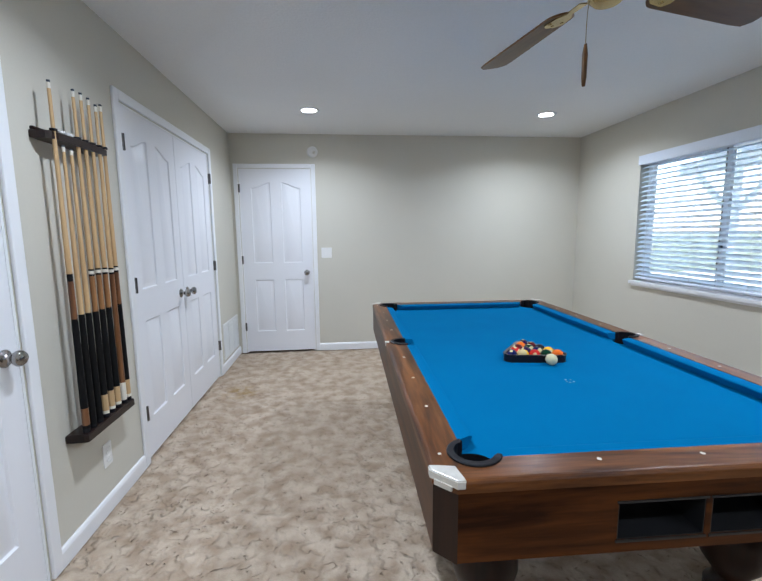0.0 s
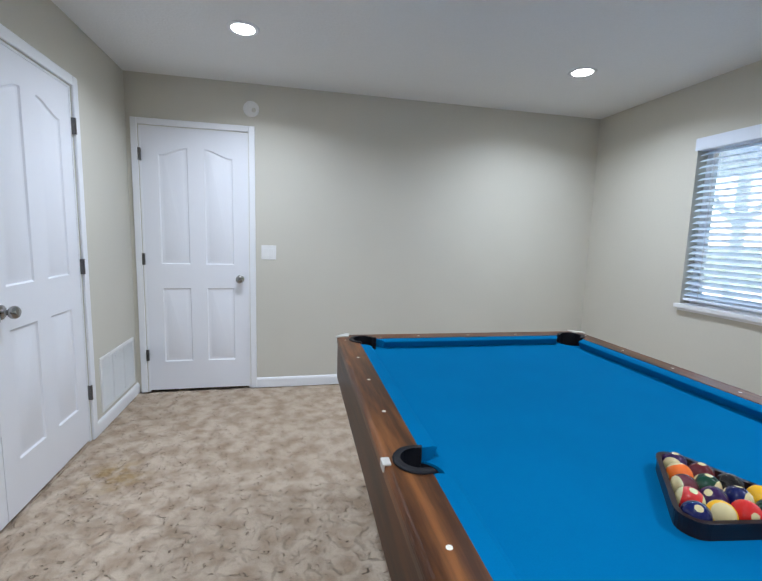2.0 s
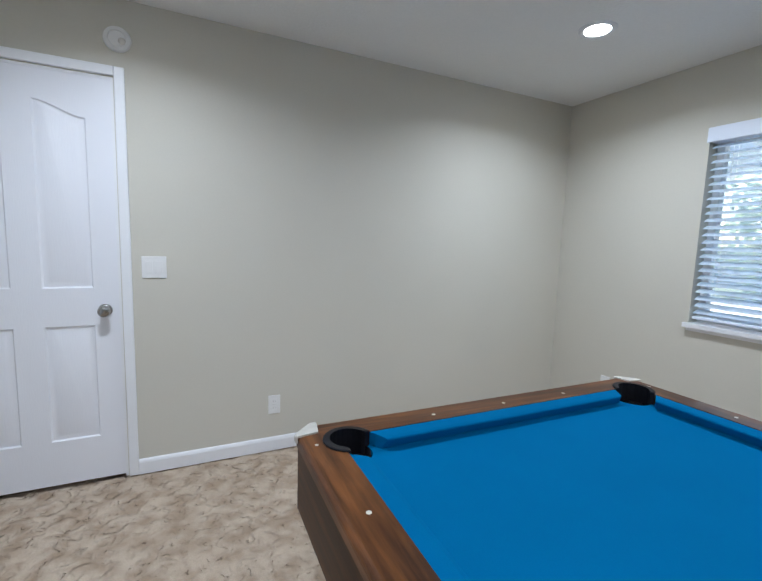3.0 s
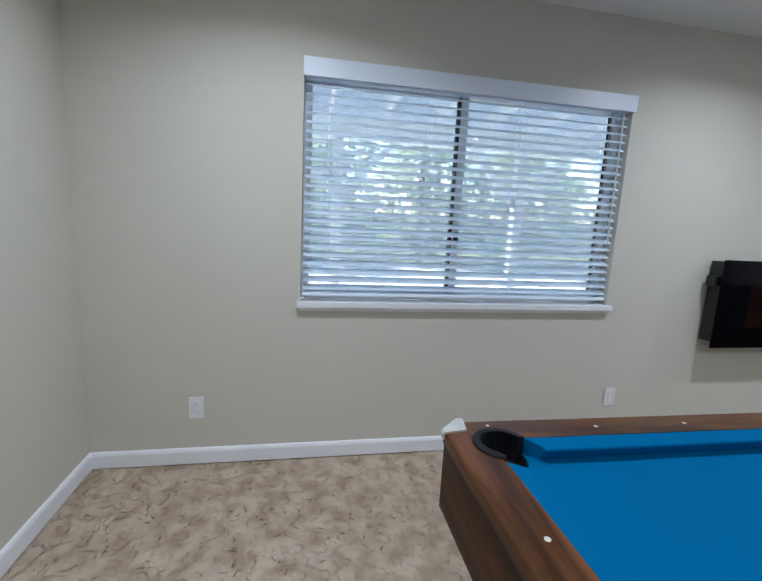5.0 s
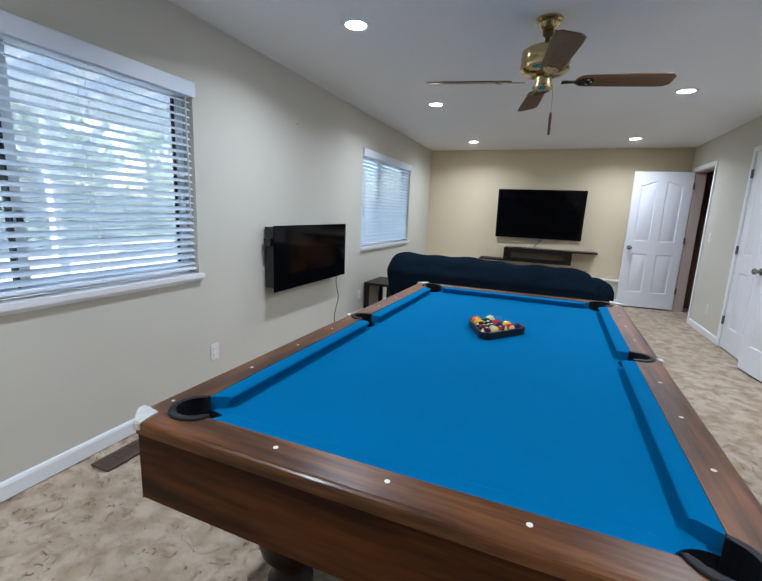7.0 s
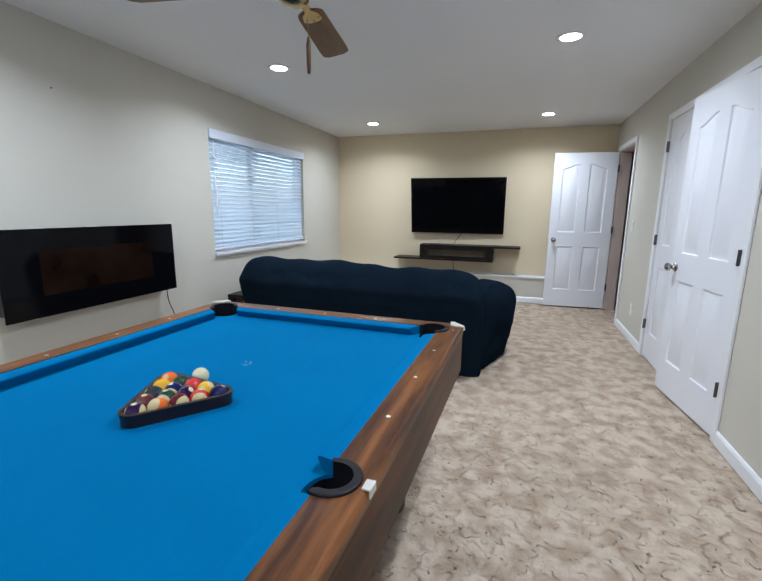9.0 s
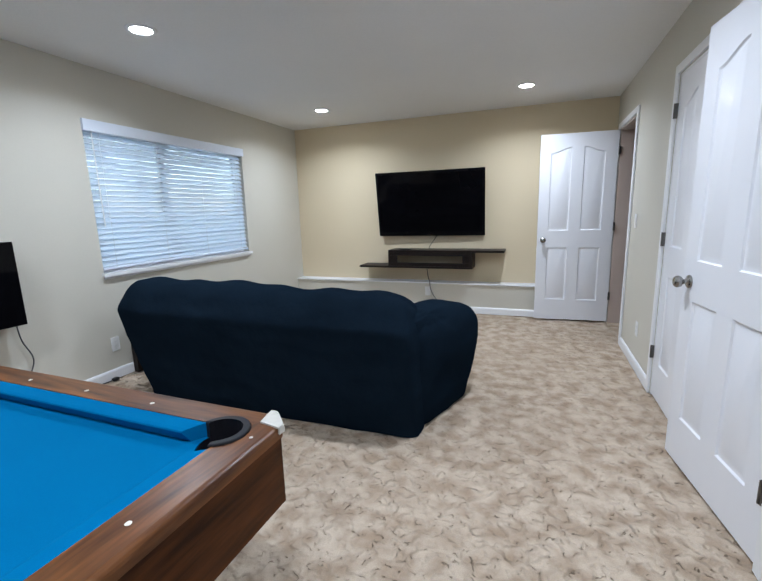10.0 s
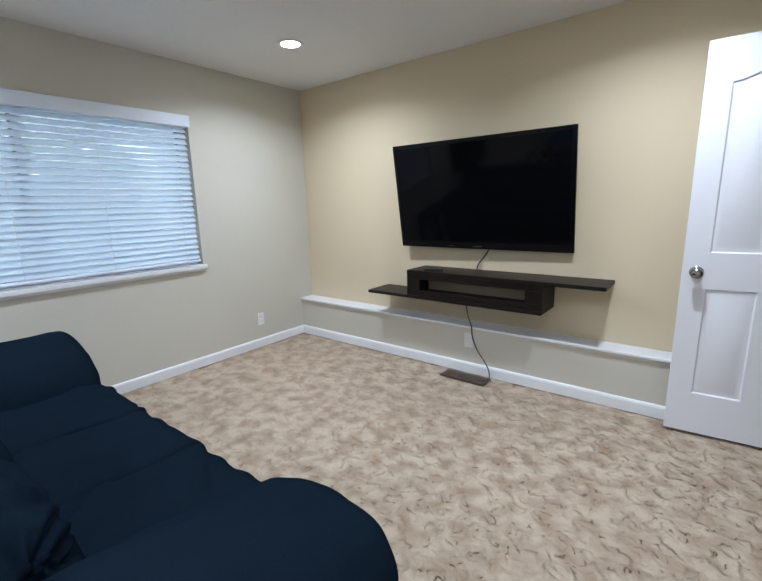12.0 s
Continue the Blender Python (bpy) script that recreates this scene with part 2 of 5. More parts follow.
def carpet_material():
    """Sculpted beige carpet: soft mottling, shade painted into the creases between tufts, one old stain."""
    ma = bpy.data.materials.new("sculpted_carpet")
    ma.use_nodes = True
    nt = ma.node_tree
    L, N = nt.links.new, nt.nodes.new
    b = nt.nodes["Principled BSDF"]
    b.inputs["Roughness"].default_value, b.inputs["Specular IOR Level"].default_value, b.inputs["Sheen Weight"].default_value = 0.95, 0.05, 0.0
    co = N("ShaderNodeTexCoord")

    def noise_at(scale, detail=3, distort=0.0, rough=0.5):
        n = N("ShaderNodeTexNoise")
        n.inputs["Scale"].default_value, n.inputs["Detail"].default_value, n.inputs["Distortion"].default_value, n.inputs["Roughness"].default_value = scale, detail, distort, rough
        L(co.outputs["Object"], n.inputs["Vector"])
        return n

    def rng(sock, a, c, lo=0.0, hi=1.0):
        m = N("ShaderNodeMapRange")
        m.interpolation_type = "SMOOTHSTEP"
        m.inputs[1].default_value, m.inputs[2].default_value, m.inputs[3].default_value, m.inputs[4].default_value = a, c, lo, hi
        L(sock, m.inputs[0])
        return m.outputs[0]

    def mixed(f, a, c):
        m = N("ShaderNodeMix")
        m.data_type = "RGBA"
        L(f, m.inputs["Factor"])
        for sock, v in (("A", a), ("B", c)):
            if isinstance(v, tuple):
                m.inputs[sock].default_value = (*v, 1)
            else:
                L(v, m.inputs[sock])
        return m.outputs["Result"]

    def math2(op, a, c):
        m = N("ShaderNodeMath")
        m.operation = op
        for i, v in enumerate((a, c)):
            if isinstance(v, (int, float)):
                m.inputs[i].default_value = v
            else:
                L(v, m.inputs[i])
        return m.outputs[0]

    patch = rng(noise_at(9.5, 2, 0.0, 0.5).outputs[0], 0.31, 0.68)
    wide = rng(noise_at(1.1, 2).outputs[0], 0.3, 0.7)
    tuft = noise_at(230, 2).outputs[0]
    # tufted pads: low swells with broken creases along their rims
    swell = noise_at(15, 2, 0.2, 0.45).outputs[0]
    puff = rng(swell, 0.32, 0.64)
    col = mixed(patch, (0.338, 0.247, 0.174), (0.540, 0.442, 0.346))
    # swell tops painted paler, as if catching the light
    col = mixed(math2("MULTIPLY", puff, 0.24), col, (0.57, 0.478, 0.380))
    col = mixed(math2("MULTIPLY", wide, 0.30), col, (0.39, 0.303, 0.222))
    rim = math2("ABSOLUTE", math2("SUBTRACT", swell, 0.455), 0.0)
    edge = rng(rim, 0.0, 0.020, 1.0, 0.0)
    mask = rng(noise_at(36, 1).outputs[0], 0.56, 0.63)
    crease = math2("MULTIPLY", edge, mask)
    # shade painted along the creases, matching the bump below
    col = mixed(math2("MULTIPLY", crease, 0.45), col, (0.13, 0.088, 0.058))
    warp = noise_at(6, 1)
    add = N("ShaderNodeVectorMath")
    add.operation = "MULTIPLY_ADD"
    add.inputs[1].default_value = (0.10, 0.10, 0)
    L(warp.outputs[1], add.inputs[0])
    L(co.outputs["Object"], add.inputs[2])
    fleck = rng(tuft, 0.3, 0.7, 0.93, 1.04)
    sc = N("ShaderNodeVectorMath")
    sc.operation = "SCALE"
    # stain by the closet
    sep = N("ShaderNodeVectorMath")
    sep.operation = "DISTANCE"
    sep.inputs[1].default_value = (0.33, -1.16, 0)
    L(add.outputs[0], sep.inputs[0])
    stain = math2("MULTIPLY", rng(sep.outputs["Value"], 0.05, 0.22, 0.75, 0.0), rng(noise_at(11, 3).outputs[0], 0.35, 0.6))
    col = mixed(stain, col, (0.30, 0.19, 0.07))
    L(col, sc.inputs[0])
    L(fleck, sc.inputs["Scale"])
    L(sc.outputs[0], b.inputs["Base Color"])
    h = math2("ADD", math2("MULTIPLY", puff, 1.0), math2("MULTIPLY", tuft, 0.10))
    h = math2("SUBTRACT", h, math2("MULTIPLY", crease, 0.8))
    bp = N("ShaderNodeBump")
    bp.inputs["Strength"].default_value, bp.inputs["Distance"].default_value = 0.95, 0.017
    L(h, bp.inputs["Height"])
    L(bp.outputs[0], b.inputs["Normal"])
    return ma


M_WALL = material("greige_wall_paint", (0.60, 0.575, 0.50), 0.75, vary=0.035, scale=1.2, bump=0.10, bump_scale=140, fine=0.02)
M_CREAM = material("cream_wall_paint", (0.68, 0.575, 0.40), 0.75, vary=0.03, scale=1.2, bump=0.10, bump_scale=140, fine=0.02)
M_CEIL = material("ceiling_paint", (0.80, 0.80, 0.79), 0.9, vary=0.03, scale=1.0, bump=0.5, bump_scale=70, fine=0.03)
M_TRIM = material("white_trim_paint", (0.80, 0.81, 0.83), 0.35, vary=0.03, scale=3, bump=0.05, bump_scale=40, rough_vary=0.05)
M_DOOR = material("white_door_paint", (0.79, 0.80, 0.84), 0.32, vary=0.025, scale=2.5, bump=0.12, bump_scale=220, stretch=(1, 1, 0.12), rough_vary=0.06)
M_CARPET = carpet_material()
M_NICKEL = material("satin_nickel", (0.36, 0.35, 0.34), 0.17, 1.0, vary=0.1, scale=30)
M_HINGE = material("brushed_hinge_metal", (0.16, 0.155, 0.15), 0.35, 1.0, vary=0.15, scale=50)
M_BRASS = material("polished_brass", (0.50, 0.39, 0.20), 0.16, 1.0, vary=0.1, scale=20)
M_BRONZE = material("dark_bronze", (0.12, 0.07, 0.04), 0.35, 0.8, vary=0.2, scale=20)
M_BLACK = material("black_plastic", (0.012, 0.012, 0.013), 0.35, vary=0.2, scale=10)
M_SCREEN = material("black_screen_glass", (0.003, 0.003, 0.004), 0.07, vary=0.1, scale=2, spec=0.12)
M_RUBBER = material("black_rubber", (0.007, 0.007, 0.010), 0.55, vary=0.25, scale=30, bump=0.1, spec=0.25)
M_CLOTH = material("blue_billiard_cloth", (0.0, 0.132, 0.310), 0.95, vary=0.05, scale=5, fine=0.06, fine_scale=400, bump=0.15, bump_scale=500, spec=0.02)
M_RAIL_Y = wood("walnut_rail_lengthwise", (0.200, 0.073, 0.021), (0.046, 0.0155, 0.005), "y", 0.36, 0.05, contrast=0.03)
M_RAIL_X = wood("walnut_rail_crosswise", (0.200, 0.073, 0.021), (0.046, 0.0155, 0.005), "x", 0.36, 0.05, contrast=0.03)
# apron boards: the rail walnut in a much darker tone
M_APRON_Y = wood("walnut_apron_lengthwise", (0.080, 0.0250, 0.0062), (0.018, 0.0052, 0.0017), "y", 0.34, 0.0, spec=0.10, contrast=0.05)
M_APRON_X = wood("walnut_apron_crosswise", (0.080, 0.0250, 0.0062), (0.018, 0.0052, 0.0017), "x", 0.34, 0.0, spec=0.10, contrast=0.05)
M_LEG = wood("dark_turned_wood", (0.026, 0.009, 0.004), (0.007, 0.0026, 0.0015), "z", 0.38, 0.15)
M_ESPRESSO = wood("espresso_wood", (0.014, 0.008, 0.006), (0.006, 0.0035, 0.003), "x", 0.45, 0.05)
M_RACKWOOD = wood("dark_cherry_wood", (0.017, 0.006, 0.0045), (0.006, 0.0025, 0.002), "y", 0.35, 0.3)
M_MAPLE = wood("pale_maple", (0.66, 0.46, 0.25), (0.50, 0.32, 0.16), "z", 0.35, 0.3)
M_CUEBUTT = wood("stained_cue_butt", (0.27, 0.12, 0.05), (0.10, 0.04, 0.018), "z", 0.3, 0.5)
M_BLADE = wood("oak_fan_blade", (0.20, 0.102, 0.042), (0.10, 0.048, 0.020), "x", 0.4, 0.1)
M_CHROME = material("cast_aluminium", (0.68, 0.66, 0.61), 0.45, 0.5, vary=0.12, scale=30, bump=0.1)
M_PEARL = material("pearl_inlay", (0.80, 0.77, 0.68), 0.25, vary=0.1, scale=60)
M_SOFA = material("navy_stretch_fabric", (0.0077, 0.0150, 0.0250), 0.95, vary=0.18, scale=3, fine=0.2, fine_scale=300, bump=0.55, bump_scale=5.5, bump_dist=0.03, stretch=(1.0, 0.7, 0.9), spec=0.0)
M_PLATE = material("white_wall_plate", (0.78, 0.78, 0.77), 0.35, vary=0.03, scale=20)
M_VENTDARK = material("brown_register_metal", (0.10, 0.065, 0.045), 0.45, 0.4, vary=0.2, scale=20)
M_VINYL = material("window_vinyl", (0.84, 0.86, 0.88), 0.4, vary=0.05, scale=6)
M_GASKET = material("dark_gasket", (0.04, 0.042, 0.05), 0.6, vary=0.2, scale=20)
M_SLAT = slat_material()
M_VALANCE = material("white_valance", (0.76, 0.82, 0.92), 0.35, vary=0.03, scale=4)
M_GLASS = glass("clear_glass")
M_CORD = material("white_cord", (0.75, 0.75, 0.74), 0.7, vary=0.1, scale=50)
M_LAMP = glow("led_lens", (0.94, 0.97, 1.0), 14.0)
M_JAMB = material("beige_jamb_paint", (0.50, 0.41, 0.36), 0.5, vary=0.06, scale=3)
# shared dark brown: hall walls and the shell behind the north door
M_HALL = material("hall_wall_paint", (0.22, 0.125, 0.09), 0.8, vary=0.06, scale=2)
M_PATIO = material("patio_white_paint", (0.82, 0.84, 0.86), 0.6, vary=0.08, scale=5, bump=0.1)
M_PATIOROOF = material("patio_roof_boards", (0.34, 0.35, 0.36), 0.7, vary=0.2, scale=3, stretch=(1, 6, 1))
M_CONCRETE = material("patio_concrete", (0.46, 0.48, 0.50), 0.85, vary=0.15, scale=3, fine=0.15, bump=0.3)
M_GRASS = material("lawn_grass", (0.10, 0.15, 0.045), 0.9, vary=0.4, scale=2, fine=0.4, fine_scale=40, bump=0.5)
M_BARK = material("tree_bark", (0.16, 0.12, 0.09), 0.9, vary=0.4, scale=6, stretch=(1, 1, 0.2), bump=0.6, bump_scale=20)
M_LEAF = material("tree_leaf", (0.12, 0.18, 0.09), 0.6, vary=0.45, scale=1.6, fine=0.3, fine_scale=10)
lt = M_LEAF.node_tree
tl = lt.nodes.new("ShaderNodeBsdfTranslucent")
tl.inputs[0].default_value = (0.42, 0.54, 0.36, 1)
lm = lt.nodes.new("ShaderNodeMixShader")
lm.inputs[0].default_value = 0.55
lt.links.new(lt.nodes["Principled BSDF"].outputs[0], lm.inputs[1])
lt.links.new(tl.outputs[0], lm.inputs[2])
lt.links.new(lm.outputs[0], lt.nodes["Material Output"].inputs[0])
# half see-through pale blue: glare haze put into the window screen
M_SCREENMESH = bpy.data.materials.new("hazy_insect_mesh")
M_SCREENMESH.use_nodes = True
st = M_SCREENMESH.node_tree
st.nodes["Principled BSDF"].inputs["Base Color"].default_value = (0.58, 0.66, 0.78, 1)
tp = st.nodes.new("ShaderNodeBsdfTransparent")
tr_ = st.nodes.new("ShaderNodeBsdfTranslucent")
tr_.inputs[0].default_value = (0.66, 0.80, 0.98, 1)
m1 = st.nodes.new("ShaderNodeMixShader")
m1.inputs[0].default_value = 0.5
m2 = st.nodes.new("ShaderNodeMixShader")
m2.inputs[0].default_value = 0.34
st.links.new(st.nodes["Principled BSDF"].outputs[0], m1.inputs[1])
st.links.new(tr_.outputs[0], m1.inputs[2])
st.links.new(tp.outputs[0], m2.inputs[1])
st.links.new(m1.outputs[0], m2.inputs[2])
st.links.new(m2.outputs[0], st.nodes["Material Output"].inputs[0])
M_SLOT = material("socket_slot", (0.52, 0.52, 0.51), 0.6, vary=0.1, scale=40)

# ---- structure ----
T = 0.13


def carpet_mesh():
    """Room floor with the carpet's sculpted tufts: soft pads parted by shallow creases, never above z = 0."""
    step = 0.021
    nx, ny = int(ROOM_W / step) + 1, int(-ROOM_S / step) + 1
    xs, ys = [ROOM_W * i / nx for i in range(nx + 1)], [ROOM_S * j / ny for j in range(ny + 1)]
    verts = []
    for y in ys:
        for x in xs:
            w = noise.noise(Vector((x * 6, y * 6, 3.1)))
            w2 = noise.noise(Vector((x * 6, y * 6, 9.7)))
            d, _ = noise.voronoi(Vector((x * 10.5 + 0.9 * w, y * 10.5 + 0.9 * w2, 0.5)))
            gap = d[1] - d[0]
            m = 0.25 + 1.6 * noise.noise(Vector((x * 8.3, y * 8.3, 0)))
            h = -0.011 * math.exp(-gap * 7) * max(0.0, min(1, m)) - 0.006 * d[0] - 0.004 * (0.5 + 0.5 * noise.noise(Vector((x * 23, y * 23, 5))))
            verts.append((x, y, min(h, -0.0005)))
    k = nx + 1
    faces = [(j * k + i, (j + 1) * k + i, (j + 1) * k + i + 1, j * k + i + 1) for j in range(ny) for i in range(nx)]
    me = bpy.data.meshes.new("floor")
    me.from_pydata(verts, [], faces)
    for p in me.polygons:
        p.use_smooth = True
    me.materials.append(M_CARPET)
    return new("floor", me)


tagged(part("subfloor", boxes((-1.9, ROOM_W + 0.16, ROOM_S - 0.2, 0.9, -0.12, -0.02), (-1.9, 0.0, ROOM_S - 0.2, 0.9, -0.02, 0.0)), M_CARPET), "carpeted floor slab of the closets and hall", "floor", kind="structure")
tagged(carpet_mesh(), "sculpted beige carpet with brown mottling and a tan stain", "carpet", kind="structure")
tagged(part("ceiling", boxes((-1.9, ROOM_W + 0.16, ROOM_S - 0.2, 0.9, CEIL, CEIL + 0.12)), M_CEIL), "flat white painted ceiling with light texture", "ceiling", kind="structure")

HEAD = 2.05
OPEN_W = [(-0.795, -2.325), (-3.182, -3.952), (-4.662, -6.192), (-7.33, -8.125)]   # closet, door, closet, entry


def wall_run(edges_open, y_hi, y_lo, x0, x1, z_lo, z_hi, top=CEIL):
    rows, y = [], y_hi
    for a, b in edges_open:
        rows.append((x0, x1, a, y, 0, top))
        rows.append((x0, x1, b, a, z_hi, top))
        if z_lo:
            rows.append((x0, x1, b, a, 0, z_lo))
        y = b
    rows.append((x0, x1, y_lo, y, 0, top))
    return boxes(*rows)


tagged(part("wall_west", wall_run(OPEN_W, 0.0, ROOM_S, -T, 0.0, 0, HEAD), M_WALL), "greige painted drywall with closet and door openings", "wall", kind="structure")
WIN = [(-1.015, -2.79), (-5.33, -7.145)]
SILL, WTOP = 0.865, 1.99
tagged(part("wall_east", wall_run(WIN, 0.0, ROOM_S, ROOM_W, ROOM_W + 0.15, SILL - 0.028, WTOP), M_WALL), "greige painted drywall with two window openings", "wall", kind="structure")
tagged(part("wall_north", boxes((-T, 0.0935 - 0.012, 0, T, 0, CEIL), (0.0935 - 0.012, 0.8585, 0, T, HEAD, CEIL), (0.8585, ROOM_W + 0.15, 0, T, 0, CEIL)), M_WALL), "greige painted drywall with one door", "wall", kind="structure")
tagged(part("wall_south", boxes((-T, ROOM_W + 0.15, ROOM_S - 0.13, ROOM_S, 0, CEIL)), M_CREAM), "cream painted upper wall above a low ledge", "wall", kind="structure")
LEDGE_Y = -8.182
low = thing("wall_ledge", pose(0, 0, 0), "low greige wall step with a white wooden cap along the cream wall", "ledge", kind="structure")
part("step_face", boxes((0.0, ROOM_W, ROOM_S, LEDGE_Y, 0, 0.352)), M_WALL, low)
cap = bmesh.new()
box(cap, 0.0, ROOM_W, ROOM_S, LEDGE_Y + 0.018, 0.362, 0.380, bevel=0.004)
part("cap_board", cap, M_TRIM, low, "white painted cap board with a moulded nose")

part("cove_moulding", boxes((0.0, ROOM_W, LEDGE_Y, LEDGE_Y + 0.010, 0.340, 0.3615), bevel=0.003), M_WALL, low)

# closed spaces behind the doors
tagged(part("closet_shell", boxes((-0.75, -0.70, -2.5, -0.6, 0, CEIL), (-0.70, -T, -0.65, -0.6, 0, CEIL), (-0.70, -T, -2.5, -2.45, 0, CEIL)), M_WALL), "plain closet walls behind the double doors", "closet", kind="structure")
tagged(part("closet_shell", boxes((-0.75, -0.70, -6.36, -4.5, 0, CEIL), (-0.70, -T, -4.55, -4.5, 0, CEIL), (-0.70, -T, -6.36, -6.31, 0, CEIL)), M_WALL), "plain closet walls behind the double doors", "closet", kind="structure")
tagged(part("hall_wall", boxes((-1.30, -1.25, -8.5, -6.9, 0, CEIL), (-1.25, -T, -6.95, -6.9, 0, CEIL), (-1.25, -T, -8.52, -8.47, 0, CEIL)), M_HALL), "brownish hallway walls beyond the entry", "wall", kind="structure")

# added unseen shell: keeps outdoor light from leaking under the north door
tagged(part("back_room_shell", boxes((-0.3, 1.3, 0.80, 0.85, -0.02, CEIL), (-0.35, -0.3, T, 0.85, -0.02, CEIL), (1.3, 1.35, T, 0.85, -0.02, CEIL)), M_HALL), "unseen dark walls added to stop light leaking under the closed door", "wall", kind="structure")

# ---- trim ----
def casing(opening, x, head, width=0.058, thick=0.016, axis="y"):
    """Three flat casing boards round an opening on the room side, mitred in look by a stepped profile, and the jamb lining."""
    a, b = max(opening), min(opening)
    bm = bmesh.new()

    def board(lo, hi, z0, z1):
        if axis == "y":
            box(bm, x, x + thick, lo, hi, z0, z1, bevel=0.005)
        else:
            box(bm, lo, hi, x - thick, x, z0, z1, bevel=0.005)
    board(a + 0.004, a + width, 0, head + width)
    board(b - width, b - 0.004, 0, head + width)
    board(b - 0.004, a + 0.004, head + 0.004, head + width)
    return bm


def jamb(opening, x0, x1, head, axis="y", t=0.012):
    a, b = max(opening), min(opening)
    bm = bmesh.new()
    for lo, hi, z0, z1 in ((a - t, a, 0, head), (b, b + t, 0, head), (b + t, a - t, head - t, head)):
        if axis == "y":
            box(bm, x0, x1, lo, hi, z0, z1)
        else:
            box(bm, lo, hi, x0, x1, z0, z1)
    return bm


for o, what in zip(OPEN_W, ("double closet doors", "narrow door", "double closet doors", "open entry")):
    tr = thing("trim", pose(0, 0, 0), "white painted casing round the " + what, "door trim", kind="structure")
    part("casing", casing(o, 0.0, HEAD), M_TRIM, tr)
    part("jamb", jamb(o, -T, -0.001, HEAD), M_JAMB if what == "open entry" else M_TRIM, tr)
# north door casing: slab from 0.0935 to 0.8465
DN = (0.0815, 0.8585)
tr = thing("trim", pose(0, 0, 0), "white painted casing round the four-panel door", "door trim", kind="structure")
part("casing", casing(DN, 0.0, HEAD, width=0.05, axis="x"), M_TRIM, tr)
part("jamb", jamb(DN, 0.001, T, HEAD, axis="x"), M_TRIM, tr)

BH, BT = 0.083, 0.014


def baseboard(runs, axis, at, face, label):
    """Board with a rounded top along a wall. face: +1 when the room lies on the rising side of the axis."""
    bm = bmesh.new()
    for lo, hi in runs:
        prof = [(0, 0), (BT, 0), (BT, BH - 0.018), (BT * 0.72, BH - 0.006), (BT * 0.35, BH), (0, BH)]
        ends = []
        for s in (lo, hi):
            ends.append([bm.verts.new((at + face * d, s, z) if axis == "x" else (s, at + face * d, z)) for d, z in prof])
        n = len(prof)
        for i in range(n):
            j = (i + 1) % n
            bm.faces.new((ends[0][i], ends[0][j], ends[1][j], ends[1][i]))
        bm.faces.new(ends[0])
        bm.faces.new(ends[1][::-1])
    return tagged(part("baseboard", bm, M_TRIM), label, "baseboard", kind="structure")


C = 0.058
baseboard([(OPEN_W[0][0] + C, 0.0), (OPEN_W[1][0] + C, OPEN_W[0][1] - C), (OPEN_W[2][0] + C, OPEN_W[1][1] - C), (OPEN_W[3][0] + C, OPEN_W[2][1] - C)], "x", 0.0, 1, "white painted baseboard along the closet wall")
baseboard([(LEDGE_Y + BT, -BT)], "x", ROOM_W, -1, "white painted baseboard under the windows")
baseboard([(0.909, ROOM_W)], "y", 0.0, -1, "white painted baseboard beside the door")
baseboard([(0.0, ROOM_W)], "y", LEDGE_Y, 1, "white painted baseboard below the ledge")

# ---- doors ----
DOOR_H, DOOR_T = 2.03, 0.035


def panel_outline(x0, x1, z0, zo, zi, inner_right, inset):
    """Panel edge; its top sweeps from zo at the outer side to zi at the inner one."""
    x0, x1, z0 = x0 + inset, x1 - inset, z0 + inset
    pts = [(x0, z0), (x1, z0)]
    n = 10
    for i in range(n + 1):
        t = i / n
        x = x1 + (x0 - x1) * t
        s = 1 - t if inner_right else t
        e = s * s * (3 - 2 * s)
        pts.append((x, zo + (zi - zo) * e - inset))
    return pts


